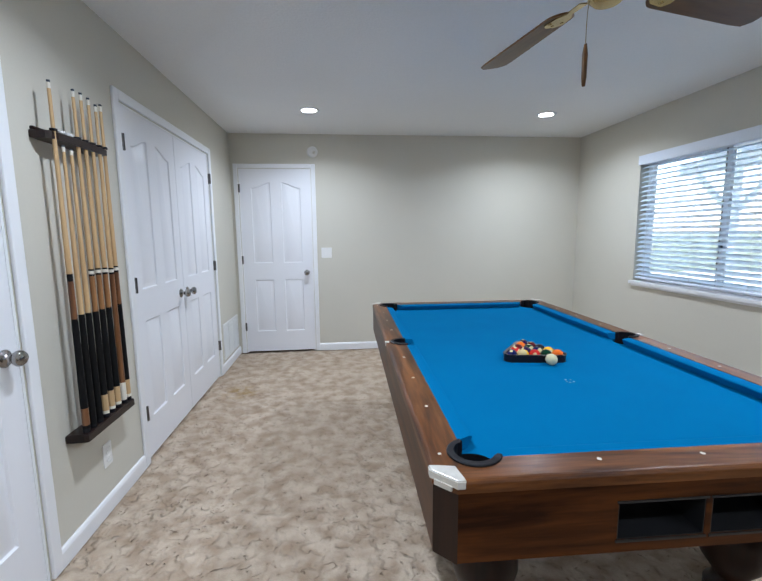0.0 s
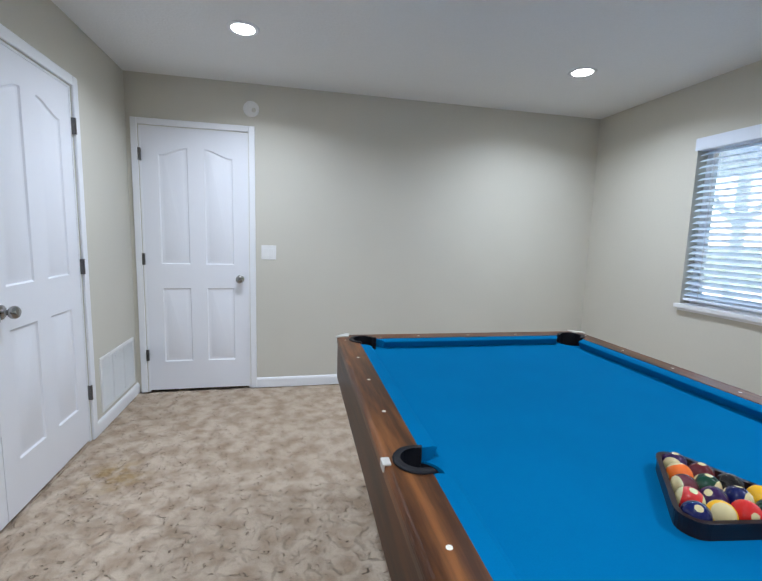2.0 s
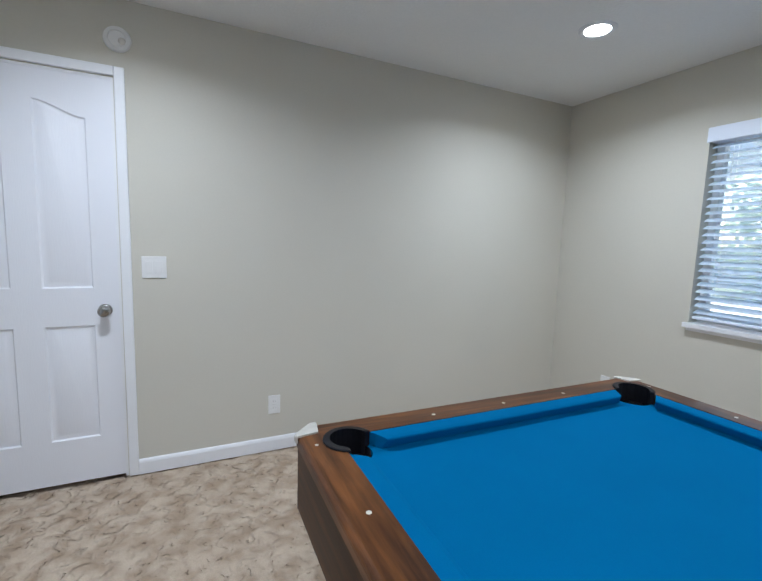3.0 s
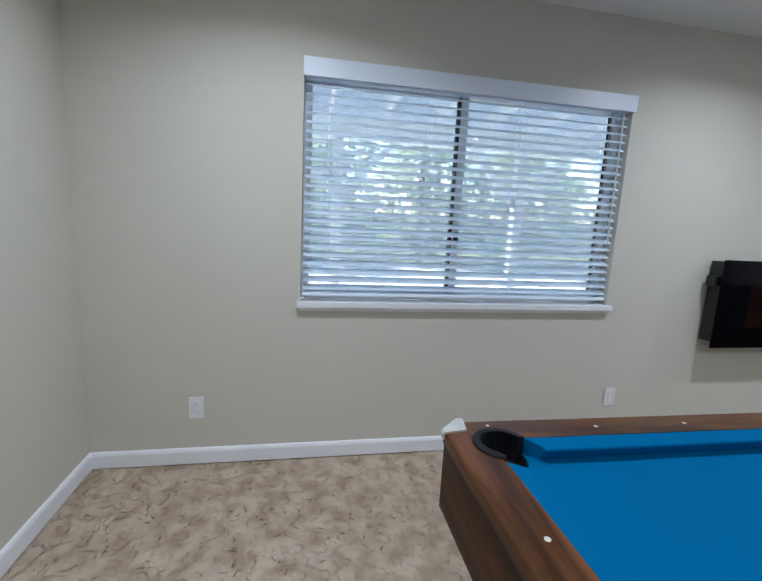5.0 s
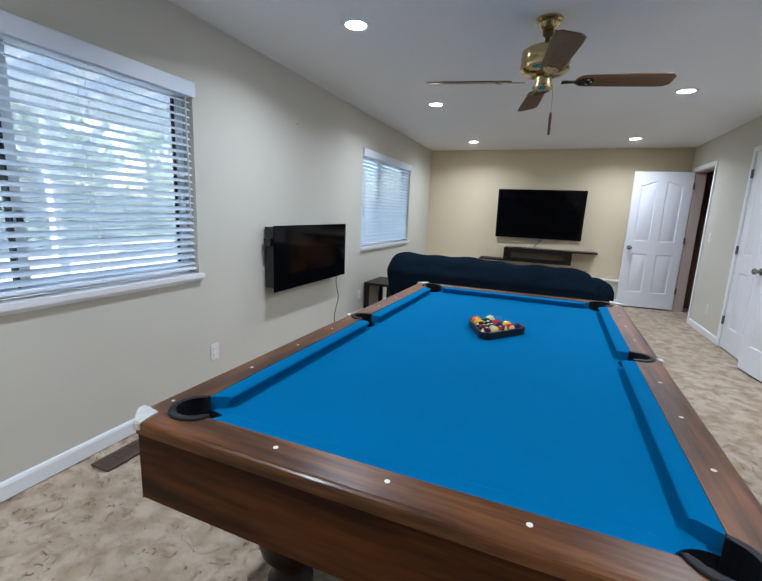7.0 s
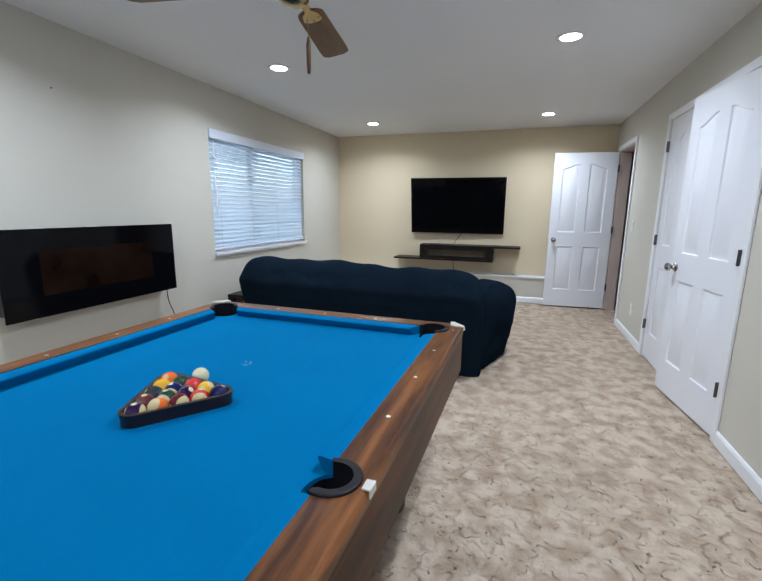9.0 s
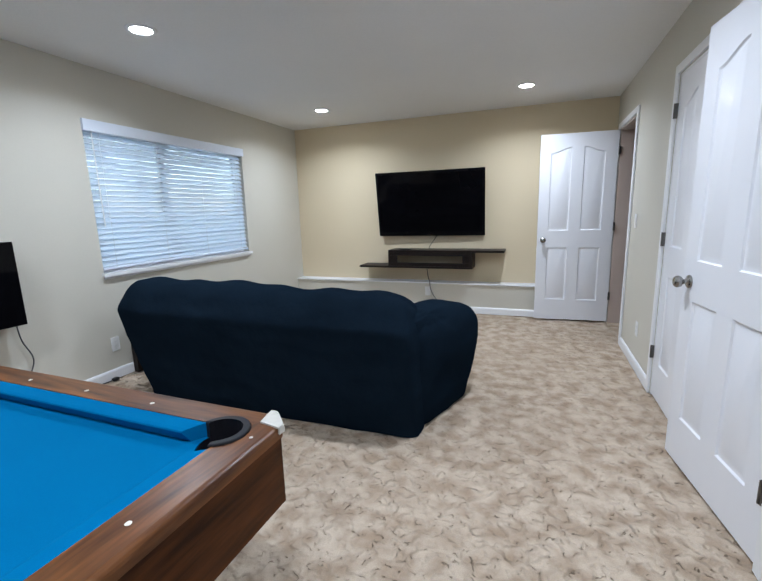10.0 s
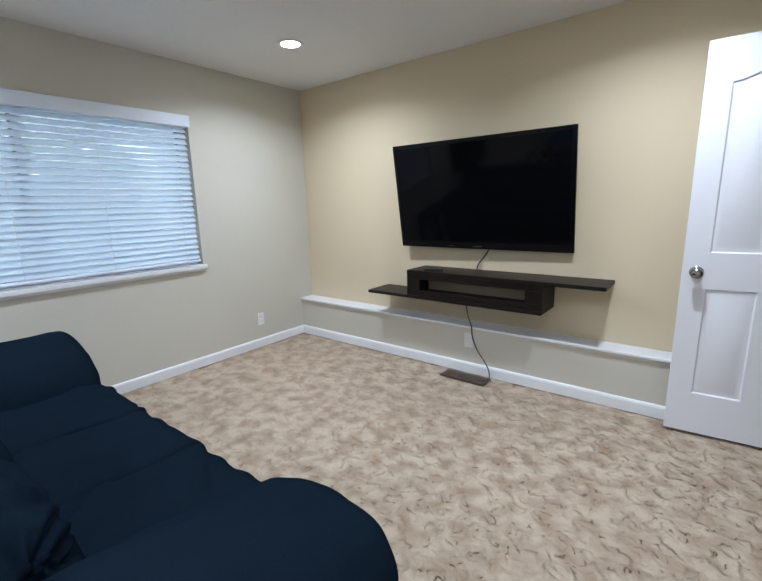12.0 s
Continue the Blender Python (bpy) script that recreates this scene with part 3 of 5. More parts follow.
def door_leaf(parent, w, knob_side, knob=True, hinges=True, knob_z=0.922, both_knobs=False, hinge_room=True):
    """A moulded four-panel leaf, hinge edge at x = 0, room face at y = 0 (room towards -y), with hinges and knob."""
    k = w / 0.756
    panels = [(0.115 * k, 0.322 * k, 1.025, 1.845, 1.905, True), (0.440 * k, 0.648 * k, 1.025, 1.845, 1.905, False),
              (0.115 * k, 0.322 * k, 0.245, 0.835, 0.835, True), (0.440 * k, 0.648 * k, 0.245, 0.835, 0.835, False)]
    z_off = 0.014
    bm = bmesh.new()
    for side, y0 in ((-1, 0.0), (1, DOOR_T)):
        edges = []
        outer = [bm.verts.new((x, y0, z)) for x, z in ((0, z_off), (w, z_off), (w, z_off + DOOR_H), (0, z_off + DOOR_H))]
        edges += [bm.edges.new((outer[i], outer[(i + 1) % 4])) for i in range(4)]
        for p in panels:
            loops = []
            for inset, depth in ((0, 0), (0.007, 0.0075), (0.016, 0.0085), (0.034, 0.0025)):
                loops.append([bm.verts.new((x, y0 - side * depth, z)) for x, z in panel_outline(*p, inset)])
            n = len(loops[0])
            edges += [bm.edges.new((loops[0][i], loops[0][(i + 1) % n])) for i in range(n)]
            for a, b in zip(loops, loops[1:]):
                for i in range(n):
                    bm.faces.new((a[i], a[(i + 1) % n], b[(i + 1) % n], b[i]))
            bm.faces.new(loops[-1])
        bmesh.ops.triangle_fill(bm, use_beauty=True, edges=edges)
        if side == -1:
            first = outer
    for i in range(4):
        j = (i + 1) % 4
        bm.faces.new((first[i], first[j], outer[j], outer[i]))
    slab = part("slab", bm, M_DOOR, parent, smooth=True)
    sharp(slab, 25)
    kx = w - 0.062
    if knob:
        sides = (1, -1) if both_knobs else (1,)
        for s in sides:
            kb = bmesh.new()
            m = Matrix.Translation((kx, 0 if s > 0 else DOOR_T, knob_z)) @ Matrix.Rotation(radians(90 if s > 0 else -90), 4, "X")
            lathe(kb, [(0, 0), (0.032, 0.0), (0.032, 0.004), (0.026, 0.009), (0.013, 0.012), (0.0115, 0.026), (0.016, 0.032), (0.025, 0.038), (0.0285, 0.047), (0.0275, 0.056), (0.021, 0.064), (0.010, 0.067), (0, 0.0675)], 28, m)
            part("knob", kb, M_NICKEL, parent, "round satin nickel knob", smooth=True)
    if hinges:
        for z in (0.305, 1.062, 1.84):
            hb = bmesh.new()
            lathe(hb, [(0, 0), (0.0055, 0), (0.0055, 0.088), (0, 0.088)], 10, Matrix.Translation((-0.002, -0.0215, z - 0.044)))
            box(hb, -0.016, -0.002, -0.0222, -0.0203, z - 0.044, z + 0.044)
            box(hb, -0.0015, 0.0005, -0.021, 0.006, z - 0.044, z + 0.044)
            part("hinge", hb, M_HINGE, parent)
    return slab


def door(name, m, w, label, **kw):
    d = thing(name, m, label, "door", kind="structure")
    door_leaf(d, w, 1, **kw)
    return d


def mirror_leaf(name, m, w, label, **kw):
    """The same leaf hung on the other hand."""
    d = thing(name, m, label, "door", kind="structure")
    door_leaf(d, w, 1, **kw)
    for ch in d.children:
        for v in ch.data.vertices:
            v.co.x = -v.co.x
        ch.data.flip_normals()
    return d


# leaf axes: x along the leaf from its hinge, -y into the room
# west wall: room is +x, so leaf -y -> +x
def on_west(y, turn=0.0, x=-0.004):
    return Matrix.Translation((x, y, 0)) @ Matrix.Rotation(radians(90 + turn), 4, "Z")


LEAF = 0.7545
# hinge at the south side: leaf runs north (+y): rotation +90 takes x to +y and -y to +x
door("door_1", on_west(OPEN_W[0][1] + 0.008), LEAF, "closed white four-panel closet leaf with satin knob")
mirror_leaf("door_2", on_west(OPEN_W[0][0] - 0.008), LEAF, "closed white four-panel closet leaf with satin knob")
door("door_3", on_west(OPEN_W[1][1] + 0.008), OPEN_W[1][0] - OPEN_W[1][1] - 0.018, "closed white panelled door beside the cue rack", hinges=False)
door("door_4", on_west(OPEN_W[2][1] + 0.008), LEAF, "closed white four-panel closet leaf", knob=False)
mirror_leaf("door_5", on_west(OPEN_W[2][0] - 0.008, 7.2, x=0.002), LEAF, "white four-panel closet leaf standing slightly ajar")
# north wall: room is -y
door("door_6", pose(0.0935, 0.004, 0), 0.753, "closed white four-panel door with arched upper panels", knob_z=0.91)
# entry leaf, opened into the room beside the south wall; hinge at the south jamb
hx, hy = 0.012, -8.112
ex, ey = 0.772, -8.062
ang = math.degrees(math.atan2(ey - hy, ex - hx))
mirror = thing("door_7", Matrix.Translation((hx, hy, 0)) @ Matrix.Rotation(radians(ang), 4, "Z") @ Matrix.Scale(1, 4), "white four-panel entry door standing wide open", "door", kind="structure")
door_leaf(mirror, 0.757, 1, both_knobs=True, knob_z=0.92)
for ch in mirror.children:
    for v in ch.data.vertices:
        v.co.y = -v.co.y
    ch.data.flip_normals()

# ---- windows and blinds ----
def window(name, y_hi, y_lo, mull, label):
    w = thing(name, pose(0, 0, 0), label, "window", kind="structure")
    X0, X1 = ROOM_W + 0.085, ROOM_W + 0.145
    f = 0.042
    part("window_frame", boxes((X0, X1, y_lo, y_hi, SILL, SILL + f), (X0, X1, y_lo, y_hi, WTOP - f, WTOP), (X0, X1, y_lo, y_lo + f, SILL + f, WTOP - f), (X0, X1, y_hi - f, y_hi, SILL + f, WTOP - f), bevel=0.003), M_VINYL, w)
    # sliding sash on the room side with its dark meeting rail
    s0, s1 = ROOM_W + 0.078, ROOM_W + 0.104
    part("sash", boxes((s0, s1, mull - 0.022, mull + 0.022, SILL + 0.02, WTOP - 0.02), (s0, s1, mull + 0.034, y_hi - f, SILL + 0.022, SILL + 0.06), (s0, s1, mull + 0.034, y_hi - f, WTOP - 0.06, WTOP - 0.022), bevel=0.002), M_VINYL, w)
    part("meeting_rail", boxes((s0 - 0.002, s1 + 0.02, mull + 0.0225, mull + 0.029, SILL + f, WTOP - f)), M_GASKET, w, "dark meeting rail")
    part("edge_gasket", boxes((s1 + 0.001, s1 + 0.02, y_lo + f, y_lo + f + 0.012, SILL + f, WTOP - f)), M_GASKET, w, "dark edge gasket")
    part("latch", boxes((s0 - 0.014, s0 - 0.001, mull - 0.012, mull + 0.012, 1.19, 1.25), bevel=0.003), M_GASKET, w, "small dark latch")
    for a, b in ((mull + 0.034, y_hi - f), (y_lo + f + 0.012, mull - 0.023)):
        g = part("pane", boxes((s1 + 0.008, s1 + 0.012, a, b, SILL + f, WTOP - f)), M_GLASS, w)
        g.visible_shadow = False
    part("insect_screen", boxes((X1 - 0.006, X1 - 0.005, y_lo + f, y_hi - f, SILL + f, WTOP - f)), M_SCREENMESH, w, "insect screen over both panes, tinted pale to add haze")
    sill = bmesh.new()
    box(sill, ROOM_W - 0.034, X0, y_lo + 0.001, y_hi - 0.001, SILL - 0.027, SILL, bevel=0.0)
    box(sill, ROOM_W - 0.034, ROOM_W, y_hi - 0.001, y_hi + 0.018, SILL - 0.027, SILL)
    box(sill, ROOM_W - 0.034, ROOM_W, y_lo - 0.018, y_lo + 0.001, SILL - 0.027, SILL)
    part("window_sill", sill, M_TRIM, w)
    part("sill_apron", boxes((ROOM_W - 0.014, ROOM_W, y_lo - 0.005, y_hi + 0.005, SILL - 0.048, SILL - 0.028)), M_TRIM, w)
    return w


def blind(y_hi, y_lo, tilt, label, wand_y):
    b = thing("window_blind", pose(0, 0, 0), label, "blind")
    xc = ROOM_W + 0.034
    part("valance", boxes((ROOM_W - 0.022, ROOM_W - 0.008, y_lo - 0.006, y_hi + 0.004, 1.942, 2.026), (ROOM_W - 0.008, ROOM_W + 0.0, y_lo - 0.006, y_lo + 0.004, 1.942, 2.026), (ROOM_W - 0.008, ROOM_W, y_hi - 0.006, y_hi + 0.004, 1.942, 2.026), bevel=0.002), M_VALANCE, b, "flat white valance board")
    part("headrail", boxes((ROOM_W + 0.008, ROOM_W + 0.062, y_lo + 0.008, y_hi - 0.008, 1.942, 1.985), bevel=0.003), M_VALANCE, b)
    bm = bmesh.new()
    n = 6
    yl, yh = y_lo + 0.012, y_hi - 0.012
    for zz in (0.0, -0.0028):
        rows = []
        for i in range(n + 1):
            u = -1 + 2 * i / n
            rows.append([bm.verts.new((0.025 * u, y, zz + 0.0022 * (1 - u * u))) for y in (yl, yh)])
        for p, q in zip(rows, rows[1:]):
            bm.faces.new((p[0], q[0], q[1], p[1]))
        if zz == 0.0:
            top = rows
    for i in range(n):
        for e in (0, 1):
            bm.faces.new((top[i][e], top[i + 1][e], rows[i + 1][e], rows[i][e]))
    for p, q in ((top[0], rows[0]), (top[-1], rows[-1])):
        bm.faces.new((p[0], p[1], q[1], q[0]))
    first = part("slat", bm, M_SLAT, b, smooth=True)
    sharp(first, 40)
    pitch = 0.0428
    count = 24
    z0 = 1.921
    for i in range(count):
        dz = 0.002 * math.sin(i * 1.7)
        m = Matrix.Translation((xc, 0, z0 - pitch * i)) @ Matrix.Rotation(radians(-tilt + 1.5 * math.sin(i * 2.3)), 4, "Y")
        if i == 0:
            first.matrix_basis = m
        else:
            shared("slat", first.data, b, m)
    zb = z0 - pitch * count
    part("bottom_rail", boxes((xc - 0.026, xc + 0.026, yl, yh, zb - 0.004, zb + 0.014), bevel=0.004), M_VALANCE, b)
    for f in (0.07, 0.36, 0.64, 0.93):
        y = y_lo + (y_hi - y_lo) * f
        for dx in (-0.027, 0.027):
            part("ladder_cord", boxes((xc + dx - 0.0009, xc + dx + 0.0009, y - 0.0009, y + 0.0009, zb, 1.945)), M_CORD, b)
    wb = bmesh.new()
    tube(wb, [(ROOM_W + 0.004, wand_y, 1.945), (ROOM_W + 0.0, wand_y + 0.002, 1.6), (ROOM_W - 0.001, wand_y, 1.23)], 0.0045, 8)
    part("tilt_wand", wb, M_CORD, b)
    return b


window("window_1", *WIN[0], -1.85, "white sliding window looking out to the patio")
window("window_2", *WIN[1], -6.10, "white sliding window with daylight behind the blind")
blind(*WIN[0], 25, "white slatted blind, half open, over the larger view", WIN[0][1] + 0.05)
blind(*WIN[1], 52, "white slatted blind, tilted mostly shut", WIN[1][0] - 0.07)

# ---- ceiling lights ----
def downlight(x, y):
    d = thing("downlight", pose(x, y, CEIL), "round recessed white ceiling light, switched on", "ceiling light", "recessed ceiling lights")
    bm = bmesh.new()
    lathe(bm, [(0.062, -0.004), (0.066, -0.007), (0.088, -0.006), (0.092, -0.001), (0.092, 0.0)], 32)
    part("trim_ring", bm, M_TRIM, d, smooth=True)
    bm = bmesh.new()
    lathe(bm, [(0.0625, -0.0045), (0.0, -0.0045)], 32)
    part("lens", bm, M_LAMP, d, "bright frosted lens")
    la = bpy.data.lights.new("downlight_lamp", "AREA")
    la.shape, la.size, la.energy, la.color = "DISK", 0.115, LAMP_W, LAMP_COLOUR
    la.spread = radians(150)
    lo = new("lamp", la)
    lo.parent = d
    lo.matrix_basis = Matrix.Translation((0, 0, -0.009))
    return d


for x, y in LIGHTS:
    downlight(x, y)

# ---- pool table ----
HXP, HYP = 0.559, 1.1176        # half playing surface
WX, WY = 0.7115, 1.268          # half outer size
XI, YI = HXP + 0.052, HYP + 0.052
ZR, ZB = 0.766, 0.726           # rail top, bed
CH = 0.05                       # corner chamfer
PC = (HXP + 0.026, HYP + 0.026)  # corner pocket centre
PR = 0.067
SC_ = (HXP + 0.068, 0.0)        # side pocket centre
SR = 0.058


def arc(c, r, a0, a1, n=10):
    return [(c[0] + r * math.cos(radians(a0 + (a1 - a0) * i / n)), c[1] + r * math.sin(radians(a0 + (a1 - a0) * i / n))) for i in range(n + 1)]


def flip(poly, sx, sy):
    return [(x * sx, y * sy) for x, y in poly]


M_CHALK = material("worn_chalk", (0.20, 0.34, 0.42), 0.9, vary=0.4, scale=60)


def nose(bm, off):
    """Round the outer top edges of a rail."""
    es = [e for e in bm.edges if all(abs(v.co.z - ZR) < 1e-5 and (abs(abs(v.co.x) - WX) < 1e-4 or abs(abs(v.co.y) - WY) < 1e-4) for v in e.verts)]
    bmesh.ops.bevel(bm, geom=es, offset=off, segments=4, profile=0.5, affect="EDGES")
    return bm


def pool_table():
    t = thing("pool_table", pose(2.103, -2.642, 0, 0, 0, -1.15), "walnut pool table with blue cloth, pearl sights and metal corners", "pool table")
    a_in = math.degrees(math.acos((XI - PC[0]) / PR))
    a_in2 = math.degrees(math.asin((YI - PC[1]) / PR))
    s_in = math.degrees(math.acos((XI - SC_[0]) / SR))
    long_poly = [(WX, 0.0005), (WX, WY - CH), (WX - CH / 2, WY - CH / 2)] + arc(PC, PR, 45, -a_in) + arc(SC_, SR, s_in, 0.5)
    half = [(WX - CH, WY), (WX - CH / 2, WY - CH / 2)] + arc(PC, PR, 45, 180 - a_in2, 14)
    short_poly = half + [(-x, y) for x, y in half[::-1]]
    for sx in (1, -1):
        for sy in (1, -1):
            part("rail", nose(prism(bmesh.new(), flip(long_poly, sx, sy), ZR - 0.032, ZR) , 0.014), M_RAIL_Y, t)
    for sy in (1, -1):
        part("rail", nose(prism(bmesh.new(), flip(short_poly, 1, sy), ZR - 0.032, ZR), 0.014), M_RAIL_X, t)
    # bed with pocket cut-outs
    bx, by = XI + 0.01, YI + 0.01
    br = 0.066
    quarter = arc(SC_, 0.067, 180, 105, 6)[0:] + [(bx, 0.065)] + [(bx, PC[1] - math.sqrt(max(br * br - (bx - PC[0]) ** 2, 0)))] + arc(PC, br, 360 - math.degrees(math.acos((bx - PC[0]) / br)), 180 - math.degrees(math.asin((by - PC[1]) / br)), 14) + [(PC[0] - math.sqrt(max(br * br - (by - PC[1]) ** 2, 0)), by)]
    loop = quarter + [(-x, y) for x, y in quarter[::-1]] + [(-x, -y) for x, y in quarter] + [(x, -y) for x, y in quarter[::-1]]
    clean = []
    for p in loop:
        if not clean or (Vector(p) - Vector(clean[-1])).length > 1e-4:
            clean.append(p)
    if (Vector(clean[0]) - Vector(clean[-1])).length < 1e-4:
        clean.pop()
    part("bed", prism(bmesh.new(), clean, ZB - 0.025, ZB), M_CLOTH, t, "taut blue cloth bed")

    # cushions: cross-section swept between mitred ends
    def cushion(along, sgn, ends):
        bm = bmesh.new()
        prof = [(XI + 0.001, ZR - 0.002, 0.0), (HXP + 0.012, ZR - 0.003, 0.75), (HXP + 0.002, ZR - 0.006, 0.95), (HXP, ZR - 0.010, 1.0), (HXP + 0.016, ZB + 0.001, 0.7), (XI + 0.001, ZB + 0.001, 0.0)]
        rings = []
        for lo, jaw in ends:
            ring = []
            for d, z, k in prof:
                s = lo + jaw * (1 - k)
                off = d - HXP
                ring.append(bm.verts.new((sgn * d, s, z) if along == "y" else (s, sgn * (HYP + off), z)))
            rings.append(ring)
        n = len(prof)
        for i in range(n):
            j = (i + 1) % n
            bm.faces.new((rings[0][i], rings[0][j], rings[1][j], rings[1][i]))
        bm.faces.new(rings[0])
        bm.faces.new(rings[1][::-1])
        part("cushion", bm, M_CLOTH, t, "blue cloth cushion")
    for sx in (1, -1):
        cushion("y", sx, ((0.066, -0.012), (HYP - 0.078, 0.034)))
        cushion("y", sx, ((-0.066, 0.012), (-HYP + 0.078, -0.034)))
    for sy in (1, -1):
        cushion("x", sy, ((-HXP + 0.078, -0.034), (HXP - 0.078, 0.034)))

    # pockets
    def pocket(c, a0, a1, r, sx, sy):
        bm = bmesh.new()
        inner, outer = arc(c, r - 0.010, a0, a1, 16), arc(c, r + 0.005, a0, a1, 16)
        prism(bm, flip(outer + inner[::-1], sx, sy), ZB - 0.03, ZR + 0.006, bevel=0.004)
        p = part("pocket", bm, M_RUBBER, t, "black moulded pocket liner")
        cb = bmesh.new()
        lathe(cb, [(0, -0.10), (r - 0.018, -0.10), (r - 0.008, -0.06), (r - 0.006, 0.0)], 24, Matrix.Translation((c[0] * sx, c[1] * sy, ZB + 0.003)))
        part("cup", cb, M_RUBBER, p, smooth=True)
    for sx in (1, -1):
        for sy in (1, -1):
            pocket(PC, -a_in - 6, 180 - a_in2 + 6, PR, sx, sy)
        pocket(SC_, -s_in - 8, s_in + 8, SR, sx, 1)
    # apron
    ZA0, ZA1, IN = 0.553, ZR - 0.033, 0.003
    ax, ay = WX - IN, WY - IN
    for sx in (1, -1):
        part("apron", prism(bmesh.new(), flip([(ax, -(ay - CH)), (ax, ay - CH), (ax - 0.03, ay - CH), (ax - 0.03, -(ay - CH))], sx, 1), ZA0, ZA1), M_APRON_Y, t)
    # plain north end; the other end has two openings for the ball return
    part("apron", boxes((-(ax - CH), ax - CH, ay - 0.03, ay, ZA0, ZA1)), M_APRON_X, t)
    o = [(-0.262, -0.034), (-0.018, 0.210)]
    zo0, zo1 = 0.587, 0.685
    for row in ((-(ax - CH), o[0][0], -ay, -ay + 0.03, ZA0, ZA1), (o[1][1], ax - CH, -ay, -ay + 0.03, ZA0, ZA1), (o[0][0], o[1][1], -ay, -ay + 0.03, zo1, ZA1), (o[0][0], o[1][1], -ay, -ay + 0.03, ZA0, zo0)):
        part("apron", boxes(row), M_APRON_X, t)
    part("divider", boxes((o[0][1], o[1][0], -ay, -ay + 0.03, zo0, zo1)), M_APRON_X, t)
    for a, b in o:
        part("ball_tray", boxes((a, b, -ay + 0.001, -ay + 0.16, zo0 + 0.0005, zo0 + 0.003), (a, b, -ay + 0.15, -ay + 0.16, zo0 + 0.003, zo1 - 0.003), (a + 0.0005, a + 0.003, -ay + 0.001, -ay + 0.15, zo0 + 0.003, zo1 - 0.003), (b - 0.003, b - 0.0005, -ay + 0.001, -ay + 0.15, zo0 + 0.003, zo1 - 0.003), (a, b, -ay + 0.001, -ay + 0.15, zo1 - 0.003, zo1 - 0.0005)), M_BLACK, t, "black ball return tray")
        part("opening_rim", boxes((a - 0.004, b + 0.004, -ay - 0.004, -ay - 0.0005, zo0 - 0.006, zo0), (a - 0.004, b + 0.004, -ay - 0.004, -ay - 0.0005, zo1, zo1 + 0.005)), M_BLACK, t)
    for sx in (1, -1):
        for sy in (1, -1):
            part("corner_post", prism(bmesh.new(), flip([(ax, ay - CH), (ax - CH, ay), (ax - CH, ay - 0.03), (ax - 0.03, ay - CH)], sx, sy), ZA0 - 0.004, ZA1), M_LEG, t, "dark bevelled corner post")
            capb = bmesh.new()
            e = 0.004
            outline = [(WX + e, WY - CH - 0.020), (WX + e, WY - CH), (WX - CH, WY + e), (WX - CH - 0.020, WY + e), (WX - CH - 0.016, WY - 0.018), (WX - CH / 2 - 0.034, WY - CH / 2 - 0.034), (WX - 0.018, WY - CH - 0.016)]
            prism(capb, flip(outline, sx, sy), ZR - 0.001, ZR + 0.005, bevel=0.002)
            e2 = 0.006
            skirt = [(WX + e2, WY - CH - 0.018), (WX + e2, WY - CH + 0.001), (WX - CH + 0.001, WY + e2), (WX - CH - 0.018, WY + e2), (WX - CH - 0.018, WY + 0.0005), (WX - CH, WY + 0.0005), (WX + 0.0005, WY - CH), (WX + 0.0005, WY - CH - 0.018)]
            prism(capb, flip(skirt, sx, sy), ZR - 0.016, ZR + 0.001)
            skirt2 = [(WX + e2 - 0.008, WY - CH + 0.014 - e2 + 0.006), (WX - CH + 0.014, WY + e2 - 0.008), (WX - CH + 0.010, WY - 0.006), (WX - 0.006, WY - CH + 0.010)]
            prism(capb, flip(skirt2, sx, sy), ZR - 0.026, ZR - 0.013)
            part("corner_cap", capb, M_CHROME, t, "worn stepped aluminium corner cap")
        sb = bmesh.new()
        y0 = 0.016
        xs = sorted((sx * (SC_[0] + SR + 0.011), sx * (WX + 0.003)))
        box(sb, xs[0], xs[1], -y0, y0, ZR - 0.001, ZR + 0.004, bevel=0.0015)
        xs = sorted((sx * (WX + 0.0005), sx * (WX + 0.005)))
        box(sb, xs[0], xs[1], -y0, y0, ZR - 0.016, ZR + 0.004, bevel=0.0015)
        part("side_cap", sb, M_CHROME, t, "narrow aluminium strip")
    # sights
    db = bmesh.new()
    lathe(db, [(0.0062, 0), (0.0062, 0.0006), (0, 0.0006)], 16)
    first = None
    spots = [(sx * 0.654, sy * k * 0.2794) for sx in (1, -1) for sy in (1, -1) for k in (1, 2, 3)] + [(k * 0.2794, sy * 1.205) for sy in (1, -1) for k in (-1, 0, 1)]
    for x, y in spots:
        m = Matrix.Translation((x, y, ZR + 0.0002))
        if first is None:
            first = part("sight", db, M_PEARL, t)
            first.matrix_basis = m
        else:
            shared("sight", first.data, t, m)
    sc_b = bmesh.new()
    lathe(sc_b, [(0.005, 0), (0.005, 0.001), (0.002, 0.0016), (0, 0.0016)], 12)
    head = None
    for x, y in [(sx * 0.676, sy * 1.142) for sx in (1, -1) for sy in (1, -1)]:
        m = Matrix.Translation((x, y, ZR + 0.0002))
        if head is None:
            head = part("screw_head", sc_b, M_CHROME, t, "small steel screw head")
            head.matrix_basis = m
        else:
            shared("screw_head", head.data, t, m)
    # frame below the bed and turned legs
    part("under_frame", boxes((-ax + 0.032, ax - 0.032, -ay + 0.17, ay - 0.032, ZA0 + 0.012, ZB - 0.026)), M_BLACK, t)
